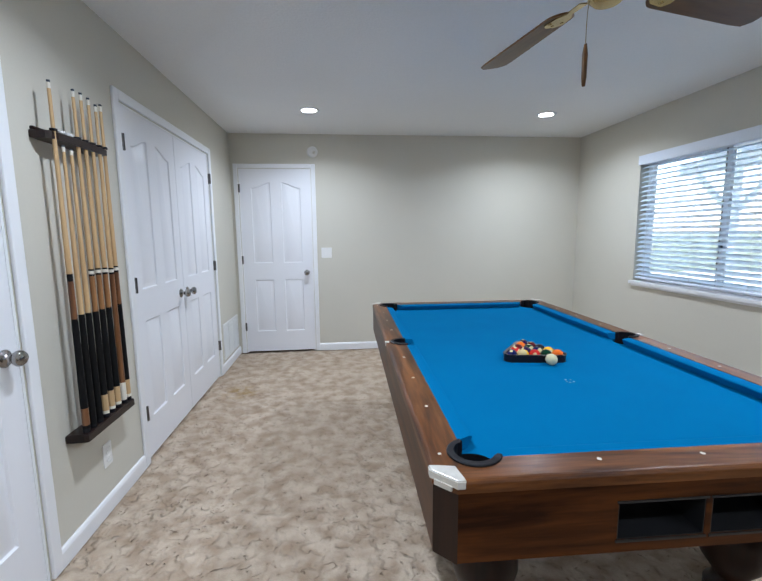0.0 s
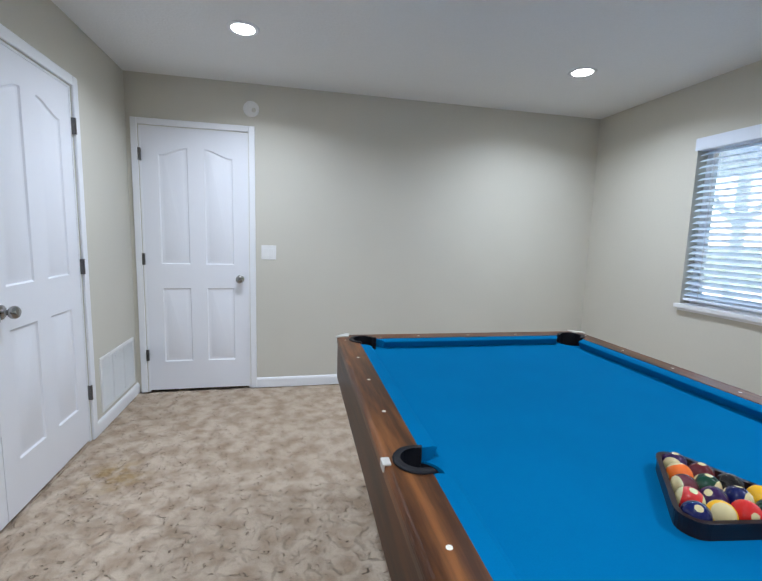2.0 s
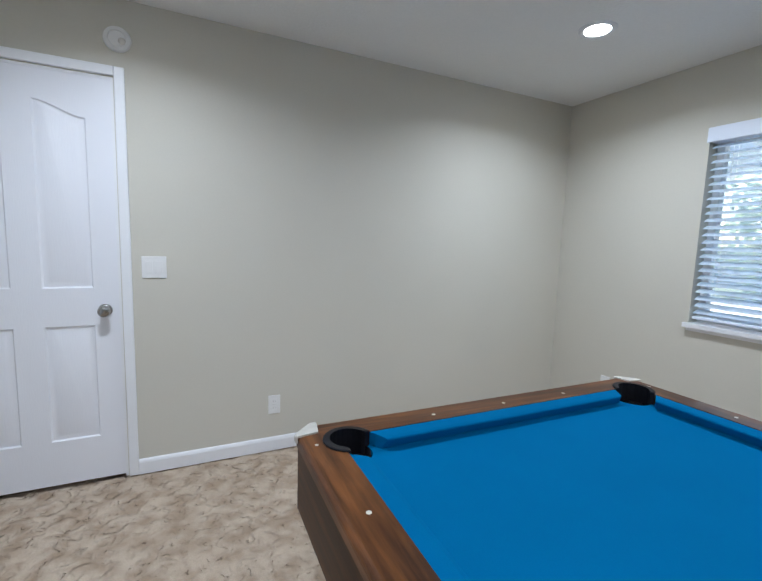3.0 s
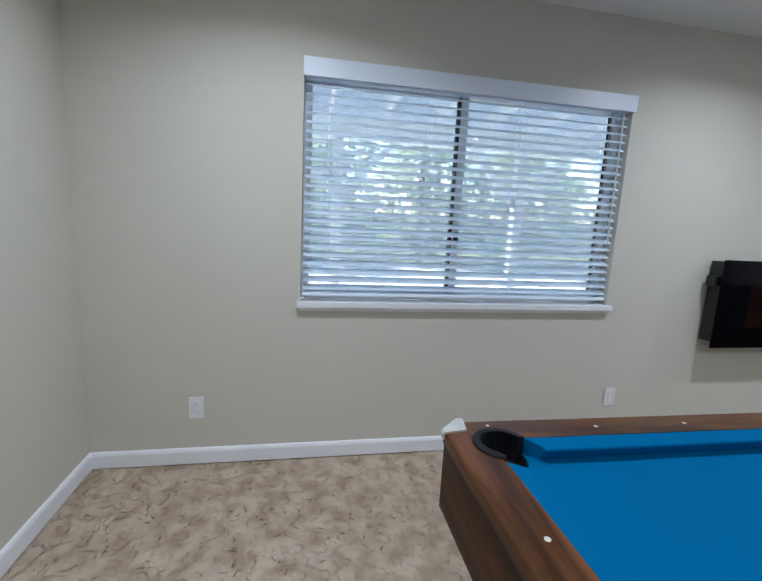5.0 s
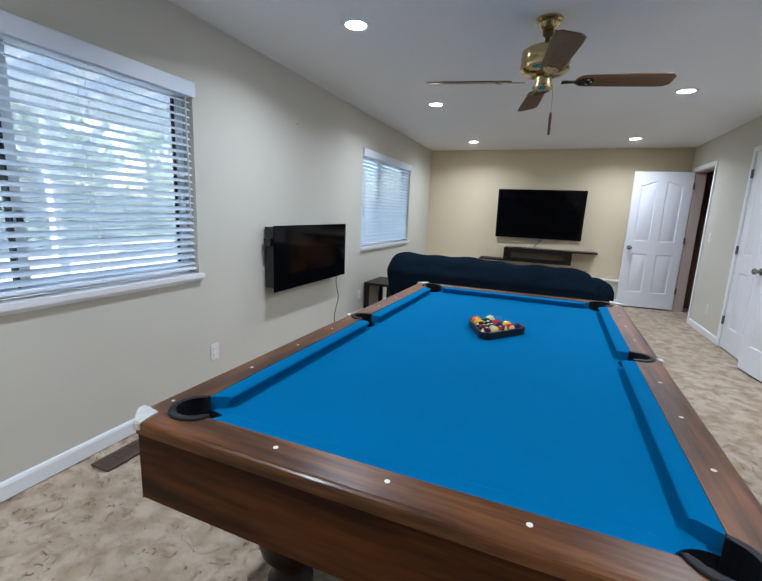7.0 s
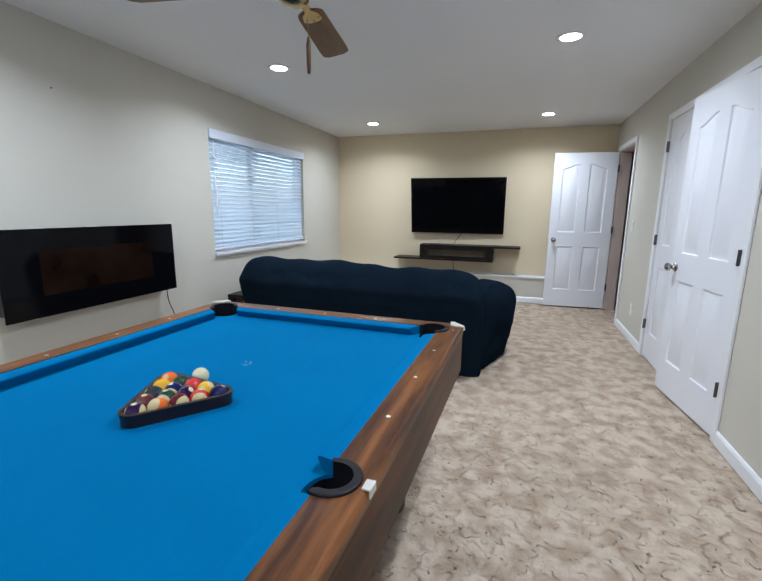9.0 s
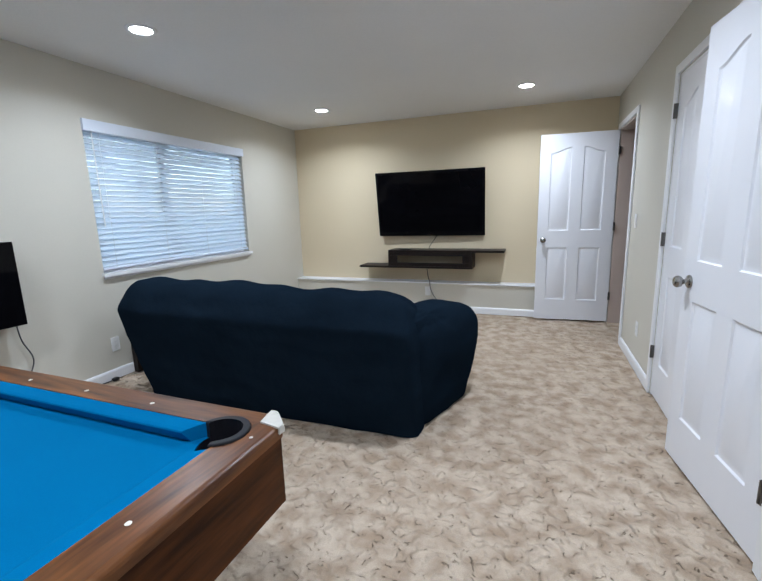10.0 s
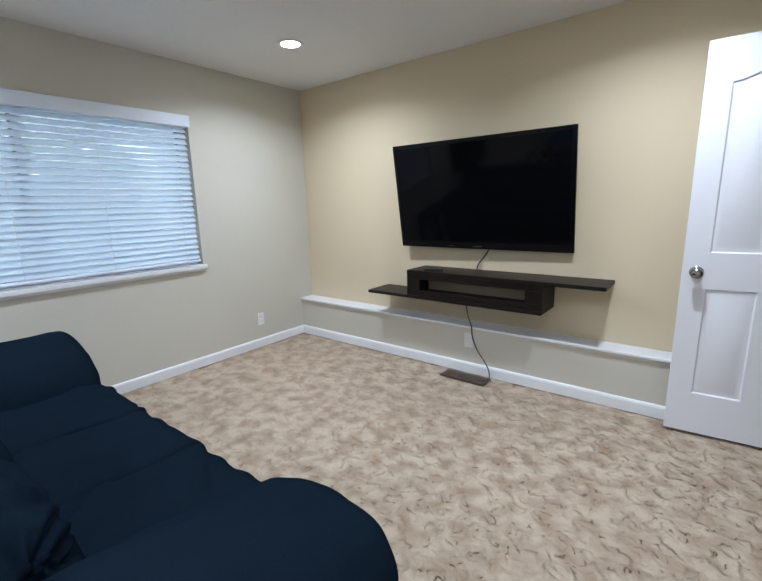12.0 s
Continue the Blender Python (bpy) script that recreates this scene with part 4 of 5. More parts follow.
    for sx in (1, -1):
        for sy in (1, -1):
            lb = bmesh.new()
            lathe(lb, [(0, 0.0), (0.070, 0.0), (0.078, 0.012), (0.078, 0.055), (0.060, 0.075), (0.052, 0.10), (0.066, 0.125), (0.098, 0.17), (0.112, 0.225), (0.110, 0.28), (0.090, 0.335), (0.066, 0.37), (0.060, 0.39), (0.078, 0.405), (0.082, 0.42), (0.072, 0.435), (0.072, 0.45), (0, 0.45)], 28, Matrix.Translation((sx * 0.46, sy * 0.885, 0)))
            box(lb, sx * 0.46 - 0.085, sx * 0.46 + 0.085, sy * 0.885 - 0.085, sy * 0.885 + 0.085, 0.45, ZA0 + 0.012, bevel=0.006)
            sharp(part("leg", lb, M_LEG, t, "dark turned bulbous wooden leg", smooth=True), 40)
    # worn white ring round the foot spot
    rb = bmesh.new()
    for k in range(5):
        a = 40 + k * 63
        p = arc((0.0, -0.556), 0.013 + 0.004 * (k % 2), a, a + 26 + 9 * (k % 3), 5)
        q2 = arc((0.0, -0.556), 0.019 + 0.003 * (k % 2), a, a + 26 + 9 * (k % 3), 5)
        prism(rb, p + q2[::-1], ZB + 0.0001, ZB + 0.0005)
    part("foot_spot", rb, M_CHALK, t, "worn chalky foot spot")
    return t


pool_table()

# ---- balls ----
BALL = 0.0270


def ball_material(name, colour, stripe):
    ma = bpy.data.materials.new(name)
    ma.use_nodes = True
    nt = ma.node_tree
    L, N = nt.links.new, nt.nodes.new
    b = nt.nodes["Principled BSDF"]
    b.inputs["Roughness"].default_value, b.inputs["Coat Weight"].default_value, b.inputs["Coat Roughness"].default_value = 0.10, 0.15, 0.03
    b.inputs["Specular IOR Level"].default_value = 0.4
    co = N("ShaderNodeTexCoord")
    se = N("ShaderNodeSeparateXYZ")
    L(co.outputs["Object"], se.inputs[0])
    ivory = (0.56, 0.46, 0.24, 1)

    def step(sock, limit, absolute):
        src = sock
        if absolute:
            ab = N("ShaderNodeMath")
            ab.operation = "ABSOLUTE"
            L(sock, ab.inputs[0])
            src = ab.outputs[0]
        g = N("ShaderNodeMath")
        g.operation = "GREATER_THAN"
        g.inputs[1].default_value = limit
        L(src, g.inputs[0])
        return g.outputs[0]
    nz = N("ShaderNodeTexNoise")
    nz.inputs["Scale"].default_value = 60
    m0 = N("ShaderNodeMix")
    m0.data_type = "RGBA"
    m0.inputs["A"].default_value = (*[c * 0.88 for c in colour], 1)
    m0.inputs["B"].default_value = (*colour, 1)
    L(nz.outputs[0], m0.inputs["Factor"])
    col = m0.outputs["Result"]
    marks = [step(se.outputs[0], 0.95 * BALL, True)]
    if stripe:
        marks.append(step(se.outputs[2], 0.64 * BALL, True))
    for f in marks:
        m = N("ShaderNodeMix")
        m.data_type = "RGBA"
        m.inputs["B"].default_value = ivory
        L(f, m.inputs["Factor"])
        L(col, m.inputs["A"])
        col = m.outputs["Result"]
    L(col, b.inputs["Base Color"])
    return ma


def triangle_rack():
    t = thing("ball_rack", pose(2.085, -2.850, ZB) @ Matrix.Rotation(radians(-8), 4, "Z"), "dark brown plastic triangle rack round the balls", "ball rack")
    bm = bmesh.new()
    # apex to the north; rounded corners
    def ring(off):
        pts = []
        R = 4 * BALL / math.sqrt(3) * 1.0
        for k, a in enumerate((90, 210, 330)):
            c = (2 * R * math.cos(radians(a)), 2 * R * math.sin(radians(a)))
            pts += arc(c, BALL + off, a - 60, a + 60, 8)
        return pts
    o, i = ring(0.0105), ring(0.0025)
    n = len(o)
    z0, z1 = 0.0, 0.037
    rows = [[bm.verts.new((x, y, z)) for x, y in pts] for pts, z in ((i, z0), (o, z0), (o, z1 - 0.006), (ring(0.0135), z1 - 0.005), (ring(0.0135), z1), (i, z1))]
    for a, b in zip(rows, rows[1:] + rows[:1]):
        for k in range(n):
            bm.faces.new((a[k], a[(k + 1) % n], b[(k + 1) % n], b[k]))
    part("frame", bm, material("brown_rack_plastic", (0.014, 0.0045, 0.0035), 0.3, vary=0.2, scale=20), t)
    return t


rack = triangle_rack()
YEL, BLU, RED, PUR, ORA, GRN, MAR, BLK = (0.80, 0.42, 0.02), (0.004, 0.008, 0.07), (0.55, 0.02, 0.018), (0.025, 0.006, 0.05), (0.78, 0.15, 0.02), (0.004, 0.04, 0.018), (0.10, 0.007, 0.010), (0.01, 0.01, 0.012)
NAMES = {YEL: "yellow", BLU: "dark blue", RED: "red", PUR: "purple", ORA: "orange", GRN: "dark green", MAR: "maroon", BLK: "black"}
ORDER = [(PUR, 1), (MAR, 0), (ORA, 1), (BLK, 0), (GRN, 1), (MAR, 1), (YEL, 0), (BLU, 1), (PUR, 0), (RED, 1),
         (ORA, 0), (GRN, 0), (RED, 0), (YEL, 1), (BLU, 0)]
bm = bmesh.new()
bmesh.ops.create_uvsphere(bm, u_segments=28, v_segments=18, radius=BALL)
sphere = bpy.data.meshes.new("ball")
bm.to_mesh(sphere)
bm.free()
for p in sphere.polygons:
    p.use_smooth = True
cache = {}
rng_b = random.Random(5)
kk = 0
mrack = rack.matrix_basis
R0 = 4 * BALL / math.sqrt(3) * 2
for row in range(5):
    for c in range(row + 1):
        colour, stripe = ORDER[kk]
        kk += 1
        if (colour, stripe) not in cache:
            me = sphere.copy()
            me.materials.append(ball_material(NAMES[colour].replace(" ", "_") + ("_stripe" if stripe else "_ball"), colour, stripe))
            cache[(colour, stripe)] = me
        loc = mrack @ Vector(((c - row / 2) * 2 * BALL * (-1), R0 - row * BALL * math.sqrt(3), BALL + 0.0004))
        ob = new("billiard_ball", cache[(colour, stripe)])
        ob.matrix_basis = Matrix.Translation(loc) @ Euler((radians(90 + rng_b.uniform(-48, 48)), rng_b.uniform(0, 6.28), rng_b.uniform(0, 6.28))).to_matrix().to_4x4()
        tagged(ob, ("ivory ball with a %s stripe, racked in the triangle" if stripe else "glossy solid %s ball, racked in the triangle") % NAMES[colour], "billiard ball", "balls in the rack")
me = sphere.copy()
me.materials.append(material("ivory_ball", (0.62, 0.59, 0.37), 0.12, vary=0.05, scale=40, coat=0.5))
cue_ball = new("cue_ball", me)
cue_ball.matrix_basis = pose(2.119, -2.992, ZB + BALL)
tagged(cue_ball, "plain ivory cue ball touching the rack", "billiard ball")

# ---- cue rack ----
CUE_Y = (-2.975, -2.927, -2.878, -2.825, -2.772, -2.718, -2.664, -2.622)


def cue_rack():
    r = thing("cue_rack", pose(0, -2.815, 0), "dark wooden wall rack holding pool cues", "cue rack")
    top = [(0, -0.196), (0.030, -0.196), (0.055, -0.190), (0.070, -0.176), (0.078, -0.150), (0.080, 0.0), (0.077, 0.195), (0.068, 0.208), (0, 0.215)]
    part("upper_bar", prism(bmesh.new(), top, 1.712, 1.742, bevel=0.005), M_RACKWOOD, r)
    part("wall_strip", boxes((0, 0.014, -0.188, 0.205, 1.743, 1.757), bevel=0.003), M_RACKWOOD, r)
    bot = [(0, -0.194), (0.075, -0.194), (0.090, -0.187), (0.090, 0.206), (0.075, 0.213), (0, 0.213)]
    part("lower_bar", prism(bmesh.new(), bot, 0.480, 0.514, bevel=0.005), M_RACKWOOD, r)
    for i in range(8):
        cb = bmesh.new()
        lathe(cb, [(0.0085, 0), (0.0135, 0.0), (0.0135, 0.010), (0.0085, 0.010)], 12, Matrix.Translation((0.068, CUE_Y[i] + 2.815, 1.7425)))
        part("cue_clip", cb, M_PLATE if i in (1, 2) else M_RUBBER, r, smooth=True)
    return r


cue_rack()
M_LINEN = material("black_linen_wrap", (0.004, 0.004, 0.0045), 0.7, vary=0.2, scale=60, bump=0.3, bump_scale=300, spec=0.2)
M_IVORY = material("ivory_ferrule", (0.72, 0.69, 0.60), 0.3, vary=0.05, scale=40)
M_OAKFORE = wood("amber_forearm", (0.40, 0.20, 0.08), (0.22, 0.10, 0.04), "z", 0.3, 0.4)
M_TIP = material("chalked_tip", (0.05, 0.06, 0.08), 0.9, vary=0.3, scale=80)


def cue(y, top, style, label):
    """A cue standing in the rack: shaft, forearm, grip, butt, ferrule, tip."""
    z0 = 0.5145
    c = thing("pool_cue", pose(0.068, y, 0), label, "pool cue", "cues in the wall rack")
    L = top - z0

    def rad(z):
        u = (z - z0) / L
        return 0.0148 - (0.0148 - 0.0062) * u

    def seg(name, a, b, ma, lab=""):
        bm = bmesh.new()
        za, zb = z0 + a * L, z0 + b * L
        lathe(bm, [(0, za), (rad(za), za), (rad(zb), zb), (0, zb)], 14)
        sharp(part(name, bm, ma, c, lab, smooth=True), 40)
    fore, grip, butt, ring = style
    seg("bumper", 0.0, 0.012, M_RUBBER)
    seg("butt_ring", 0.012, 0.022, ring)
    seg("butt", 0.022, 0.075, butt)
    seg("grip", 0.075, 0.345, grip)
    jt = 0.40 if fore is M_LINEN else 0.455
    seg("forearm", 0.345, jt, fore)
    seg("joint_collar", jt, jt + 0.006, M_LINEN)
    seg("joint", jt + 0.006, jt + 0.016, ring)
    seg("shaft_collar", jt + 0.016, jt + 0.021, M_LINEN)
    seg("shaft", jt + 0.021, 0.978, M_MAPLE)
    seg("ferrule", 0.978, 0.994, M_IVORY)
    seg("tip", 0.994, 1.0, M_TIP)


STY = [(M_CUEBUTT, M_LINEN, M_CUEBUTT, M_LINEN), (M_LINEN, M_LINEN, M_LINEN, M_LINEN), (M_LINEN, M_LINEN, M_LINEN, M_LINEN), (M_OAKFORE, M_LINEN, M_MAPLE, M_IVORY),
       (M_OAKFORE, M_LINEN, M_MAPLE, M_IVORY), (M_OAKFORE, M_LINEN, M_MAPLE, M_IVORY), (M_CUEBUTT, M_CUEBUTT, M_IVORY, M_IVORY), (M_CUEBUTT, M_LINEN, M_MAPLE, M_IVORY)]
LABS = ["maple cue with brown forearm and brown butt", "maple cue with long black butt", "maple cue with long black butt", "maple cue with ivory rings and black grip",
        "maple cue with ivory rings and black grip", "maple cue with ivory rings and black grip", "maple cue with reddish brown butt", "maple cue with brown butt and ivory base"]
for i in range(8):
    cue(CUE_Y[i], (1.93, 1.70, 1.695, 1.945, 1.947, 1.943, 1.93, 1.943)[i], STY[i], LABS[i] + " in the rack")

# ---- electric fireplace ----
def fireplace():
    y0, y1, z0, z1 = -4.687, -3.438, 0.634, 1.166
    f = thing("electric_fireplace", pose(ROOM_W, (y0 + y1) / 2, z0), "wall-hung electric fireplace with black glass front", "fireplace")
    w, h = (y1 - y0) / 2, z1 - z0
    fx = -0.119
    part("glass_front", boxes((fx, fx + 0.006, -w, w, 0, h), bevel=0.002), M_SCREEN, f, "glossy black glass front")
    part("case", boxes((fx + 0.0065, -0.012, -w + 0.03, w - 0.03, 0.03, h - 0.012), bevel=0.003), M_BLACK, f)
    part("wall_bracket", boxes((-0.012, 0, -w + 0.1, w - 0.1, h - 0.2, h - 0.06)), M_BLACK, f)
    part("side_knob", boxes((fx + 0.03, -0.03, w - 0.0295, w + 0.012, h - 0.16, h - 0.10), bevel=0.004), M_BLACK, f)
    part("ember_window", boxes((fx - 0.0006, fx - 0.0001, -w + 0.22, w - 0.22, 0.13, h - 0.13)), material("ember_window_glass", (0.015, 0.0075, 0.0048), 0.10, vary=0.6, scale=6, spec=0.12), f, "dim reddish ember window")
    cb = bmesh.new()
    tube(cb, [(-0.03, -w + 0.02, 0.032), (-0.02, -w + 0.0, -0.12), (-0.025, -w - 0.045, -0.27), (-0.02, -w + 0.01, -0.42), (-0.02, -w + 0.02, -0.55), (-0.045, -w - 0.01, -z0 + 0.008), (-0.045, -w - 0.15, -z0 + 0.006), (-0.02, -w - 0.35, -z0 + 0.006), (-0.04, -w - 0.55, -z0 + 0.01)], 0.0042, 8)
    part("power_cord", cb, M_GASKET, f, smooth=True)
    part("plug", boxes((-0.06, -0.025, -w - 0.60, -w - 0.55, -z0 + 0.0, -z0 + 0.025), bevel=0.006), M_BLACK, f)


fireplace()

# ---- television ----
def television():
    w, h = 1.362, 0.806
    tilt = 9.0
    m = Matrix.Translation((2.047, -8.281, 0.962)) @ Matrix.Rotation(radians(1.2), 4, "Z") @ Matrix.Rotation(radians(-tilt), 4, "X")
    t = thing("television", m, "large black flat television tilted down on its wall mount", "television")
    part("screen", boxes((-w / 2 + 0.028, w / 2 - 0.028, -0.004, 0.0005, 0.05, h - 0.028)), M_SCREEN, t, "dark glossy screen")
    fr = boxes((-w / 2, w / 2, -0.012, 0.004, 0, 0.049), (-w / 2, w / 2, -0.012, 0.004, h - 0.027, h), (-w / 2, -w / 2 + 0.027, -0.012, 0.004, 0.049, h - 0.027), (w / 2 - 0.027, w / 2, -0.012, 0.004, 0.049, h - 0.027), bevel=0.002)
    part("bezel", fr, material("piano_black", (0.003, 0.003, 0.0035), 0.2, vary=0.1, scale=4, spec=0.25), t)
    part("case", boxes((-w / 2 + 0.004, w / 2 - 0.004, -0.035, -0.0125, 0.004, h - 0.004), (-w / 2 + 0.25, w / 2 - 0.25, -0.055, -0.0355, 0.16, h - 0.16), bevel=0.003), M_BLACK, t)
    part("badge", boxes((-0.035, 0.035, 0.0042, 0.0052, 0.016, 0.026)), M_NICKEL, t, "small grey maker's mark")
    part("status_light", boxes((0.20, 0.25, 0.0042, 0.0048, 0.018, 0.021)), M_NICKEL, t)
    br = bmesh.new()
    box(br, -0.2, 0.2, -0.058, -0.056, 0.2, 0.6)
    part("mount_plate", br, M_BLACK, t)
    return t


television()
mb = thing("wall_mount", pose(2.043, ROOM_S, 1.0), "black tilting wall mount behind the television", "wall mount")
part("wall_plate", boxes((-0.28, 0.28, 0.0, 0.012, 0.15, 0.55)), M_BLACK, mb)
part("arm", boxes((-0.20, -0.17, 0.012, 0.025, 0.2, 0.5), (0.17, 0.20, 0.012, 0.025, 0.2, 0.5), (-0.20, -0.17, 0.025, 0.105, 0.44, 0.47), (0.17, 0.20, 0.025, 0.105, 0.44, 0.47)), M_BLACK, mb)

# ---- floating media shelf ----
def media_shelf():
    s = thing("floating_shelf", pose(0, ROOM_S, 0), "espresso wooden floating media shelf with an open box", "shelf")
    D = 0.285
    part("upper_board", boxes((1.118, 2.545, 0, D, 0.772, 0.797), bevel=0.002), M_ESPRESSO, s)
    part("lower_board", boxes((1.485, 2.945, 0, D + 0.006, 0.572, 0.597), bevel=0.002), M_ESPRESSO, s)
    part("end_panel", boxes((2.515, 2.545, 0, D - 0.002, 0.5975, 0.7715), bevel=0.002), M_ESPRESSO, s)
    part("end_panel", boxes((1.485, 1.515, 0, D - 0.002, 0.5975, 0.7715), bevel=0.002), M_ESPRESSO, s)
    part("front_rail", boxes((1.5155, 2.5145, D - 0.03, D - 0.004, 0.728, 0.7715), (1.5155, 2.5145, D - 0.03, D - 0.004, 0.5975, 0.640), (2.43, 2.5145, D - 0.03, D - 0.004, 0.6405, 0.7275), (1.5155, 1.60, D - 0.03, D - 0.004, 0.6405, 0.7275), bevel=0.002), M_ESPRESSO, s)
    return s


media_shelf()
rm = bmesh.new()
box(rm, -0.075, 0.075, -0.018, 0.018, 0, 0.016, bevel=0.005)
rc = part("remote_control", rm, M_BLACK)
rc.matrix_basis = pose(2.33, -8.11, 0.798, 0, 0, 16)
tagged(rc, "small black remote control lying on the shelf", "remote control")
cb = bmesh.new()
tube(cb, [(1.93, -8.28, 1.02), (1.99, -8.318, 0.93), (2.06, -8.325, 0.84), (2.07, -8.325, 0.80)], 0.0045)
tagged(part("tv_cable", cb, M_GASKET, smooth=True), "thin dark cable hanging from the television", "cable")
cb = bmesh.new()
tube(cb, [(2.05, -8.10, 0.57), (2.045, -8.13, 0.47), (2.03, -8.158, 0.385), (2.02, -8.158, 0.30), (1.97, -8.15, 0.20), (1.88, -8.12, 0.11), (1.85, -8.09, 0.03), (1.92, -8.05, 0.012), (2.02, -8.04, 0.016), (2.06, -8.04, 0.022)], 0.0048)
tagged(part("power_cable", cb, M_GASKET, smooth=True), "dark cable looping down onto the floor register", "cable")

# ---- sofa ----
def wrinkle(p, amp, sc=5.0, seed=0.0, stretch=(1, 1, 1)):
    q = Vector((p[0] * sc * stretch[0] + seed, p[1] * sc * stretch[1], p[2] * sc * stretch[2]))
    v = noise.noise(q)
    v2 = noise.noise(q * 2.7)
    return amp * (1 - 2.2 * abs(v)) + amp * 0.4 * v2


def sofa():
    s = thing("sofa", pose(-0.015, -0.05, 0), "dark navy three-seat sofa in a stretch slipcover", "sofa")

    def add(name, x0, x1, y0, y1, z0, z1, r, n, bulge, amp, seed, label="", move=None, st=(1, 1, 1), sc=5.0, folds=0.0, pulls=0.0):
        bm = bmesh.new()

        def sh(p):
            p = move(p) if move else p
            k = wrinkle(p, amp, sc, seed, st)
            d = Vector((p[0] - (x0 + x1) / 2, (p[1] - (y0 + y1) / 2), (p[2] - (z0 + z1) / 2)))
            d = Vector((d[0] / (x1 - x0), d[1] / abs(y1 - y0), d[2] / (z1 - z0)))
            if d.length:
                d.normalize()
            # cloth gathered where the arm meets the back
            j = p - Vector((1.60, -5.36, 0.64))
            if j.length < 0.5:
                fall = (1 - j.length / 0.5) ** 1.5
                ang = math.atan2(j[1] + 0.4 * j[0], j[2] + 0.25 * j[0])
                k += folds * fall * (math.sin(9 * ang + 14 * j.length) + 0.5 * math.sin(17 * ang - 9 * j.length))
            # long pulls across the seats
            k += pulls * max(0.0, 1 - 7 * abs(noise.noise(Vector((p[0] * 2.2 + p[1] * 2.6, p[1] * 1.1 - p[0] * 0.8, seed)))))
            return p + d * k
        pillow(bm, x0, x1, y0, y1, z0, z1, r, n, bulge, sh)
        return part(name, bm, M_SOFA, s, label, smooth=True)

    def lean(p):
        # back: narrower at the foot, top edge rolled, wavy along its length
        u = p[2] / 0.85
        q = p.copy()
        cx = 2.465
        east = p[0] > cx
        q[0] = cx + (p[0] - cx) * ((0.875 + 0.125 * min(1, max(0, u) * 1.25)) if east else 1.0)
        if u > 0.62:
            k = (u - 0.62) / 0.38
            q[0] = cx + (q[0] - cx) * (1 - (0.07 if east else 0.08) * k * k)
            q[2] += (-0.030 * max(0.0, min(1.0, (cx + 0.45 - p[0]) / 0.9))) * k + k * (0.007 * math.sin(p[0] * 7.5 + 0.7) + 0.006 * math.sin(p[0] * 17))
        q[1] -= 0.55 * max(0, p[2] - 0.655) * max(0.0, min(1.0, (p[1] + 5.29) / 0.19))
        # the outer face leans out towards its top
        q[1] += 0.112 * max(0.0, min(1.0, p[2] / 0.68)) * max(0.0, min(1.0, (p[1] + 5.29) / 0.19))
        q[2] = max(q[2], 0.002)
        return q
    add("back", 1.395, 3.545, -5.30, -5.085, -0.10, 0.845, (0.07, 0.045, 0.07), 56, 0.008, 0.007, 1.0, "", lean, (0.6, 1, 1.4), 4.0, 0.010)
    add("base", 1.42, 3.515, -5.88, -5.20, 0.0, 0.33, 0.05, 12, 0.01, 0.004, 2.0)

    def puff(out, mid, droop=0.065):
        def f(p):
            q = p.copy()
            u = p[2] / 0.66
            v = (-5.10 - p[1]) / 0.82
            w = max(0.0, min(1.0, (p[0] - mid) * out / 0.24))
            # drawn in towards the back and the foot
            q[0] -= out * w * (0.225 * max(0.0, 1 - v * 1.25) ** 1.2 + 0.07 * max(0.0, 1 - u * 1.5))
            q[2] -= droop * max(0.0, v - 0.55) / 0.45 * max(0, u)
            q[2] -= 0.13 * max(0.0, -(p[0] - mid) * out / 0.26) ** 1.6 * max(0, u)
            q[2] = max(q[2], 0.002)
            return q
        return f
    add("arm", 1.165, 1.70, -5.975, -5.10, -0.10, 0.695, (0.15, 0.10, 0.15), 44, 0.02, 0.009, 3.0, "padded rounded arm", puff(-1, 1.43), (1, 0.7, 1), 5, 0.014)
    add("arm", 3.07, 3.56, -5.985, -5.10, -0.10, 0.68, (0.13, 0.07, 0.12), 28, 0.012, 0.008, 4.0, "padded rounded arm", puff(1, 3.40, 0.0), (1, 0.7, 1), 5)
    for i in range(3):
        x0 = 1.67 + i * 0.474
        add("seat_cushion", x0, x0 + 0.478, -5.985, -5.34, 0.28, 0.455, (0.022, 0.06, 0.045), 40, 0.012, 0.009, 5.0 + i, "", None, (1.3, 0.6, 1), 5, 0.008, 0.016)
        add("back_cushion", x0 - 0.01, x0 + 0.482, -5.42, -5.22, 0.40, 0.725 - 0.012 * (i % 2), 0.09, 32, 0.015, 0.014, 9.0 + i, "", lambda p: Vector((p[0], p[1] - 0.07 * (0.85 - p[2]) / 0.43, p[2])), (0.8, 1, 1.3), 6, 0.016, 0.008)
    return s


sofa()

# ---- end table ----
e = thing("end_table", pose(3.782, -5.725, 0), "small black square-legged end table beside the sofa", "side table")
part("tabletop", boxes((-0.178, 0.178, -0.272, 0.272, 0.39, 0.424), bevel=0.003), M_ESPRESSO, e)
for sx in (1, -1):
    for sy in (1, -1):
        x, y = sx * 0.15, sy * 0.244
        part("leg", boxes((x - 0.025, x + 0.025, y - 0.025, y + 0.025, 0, 0.3895), bevel=0.002), M_ESPRESSO, e)

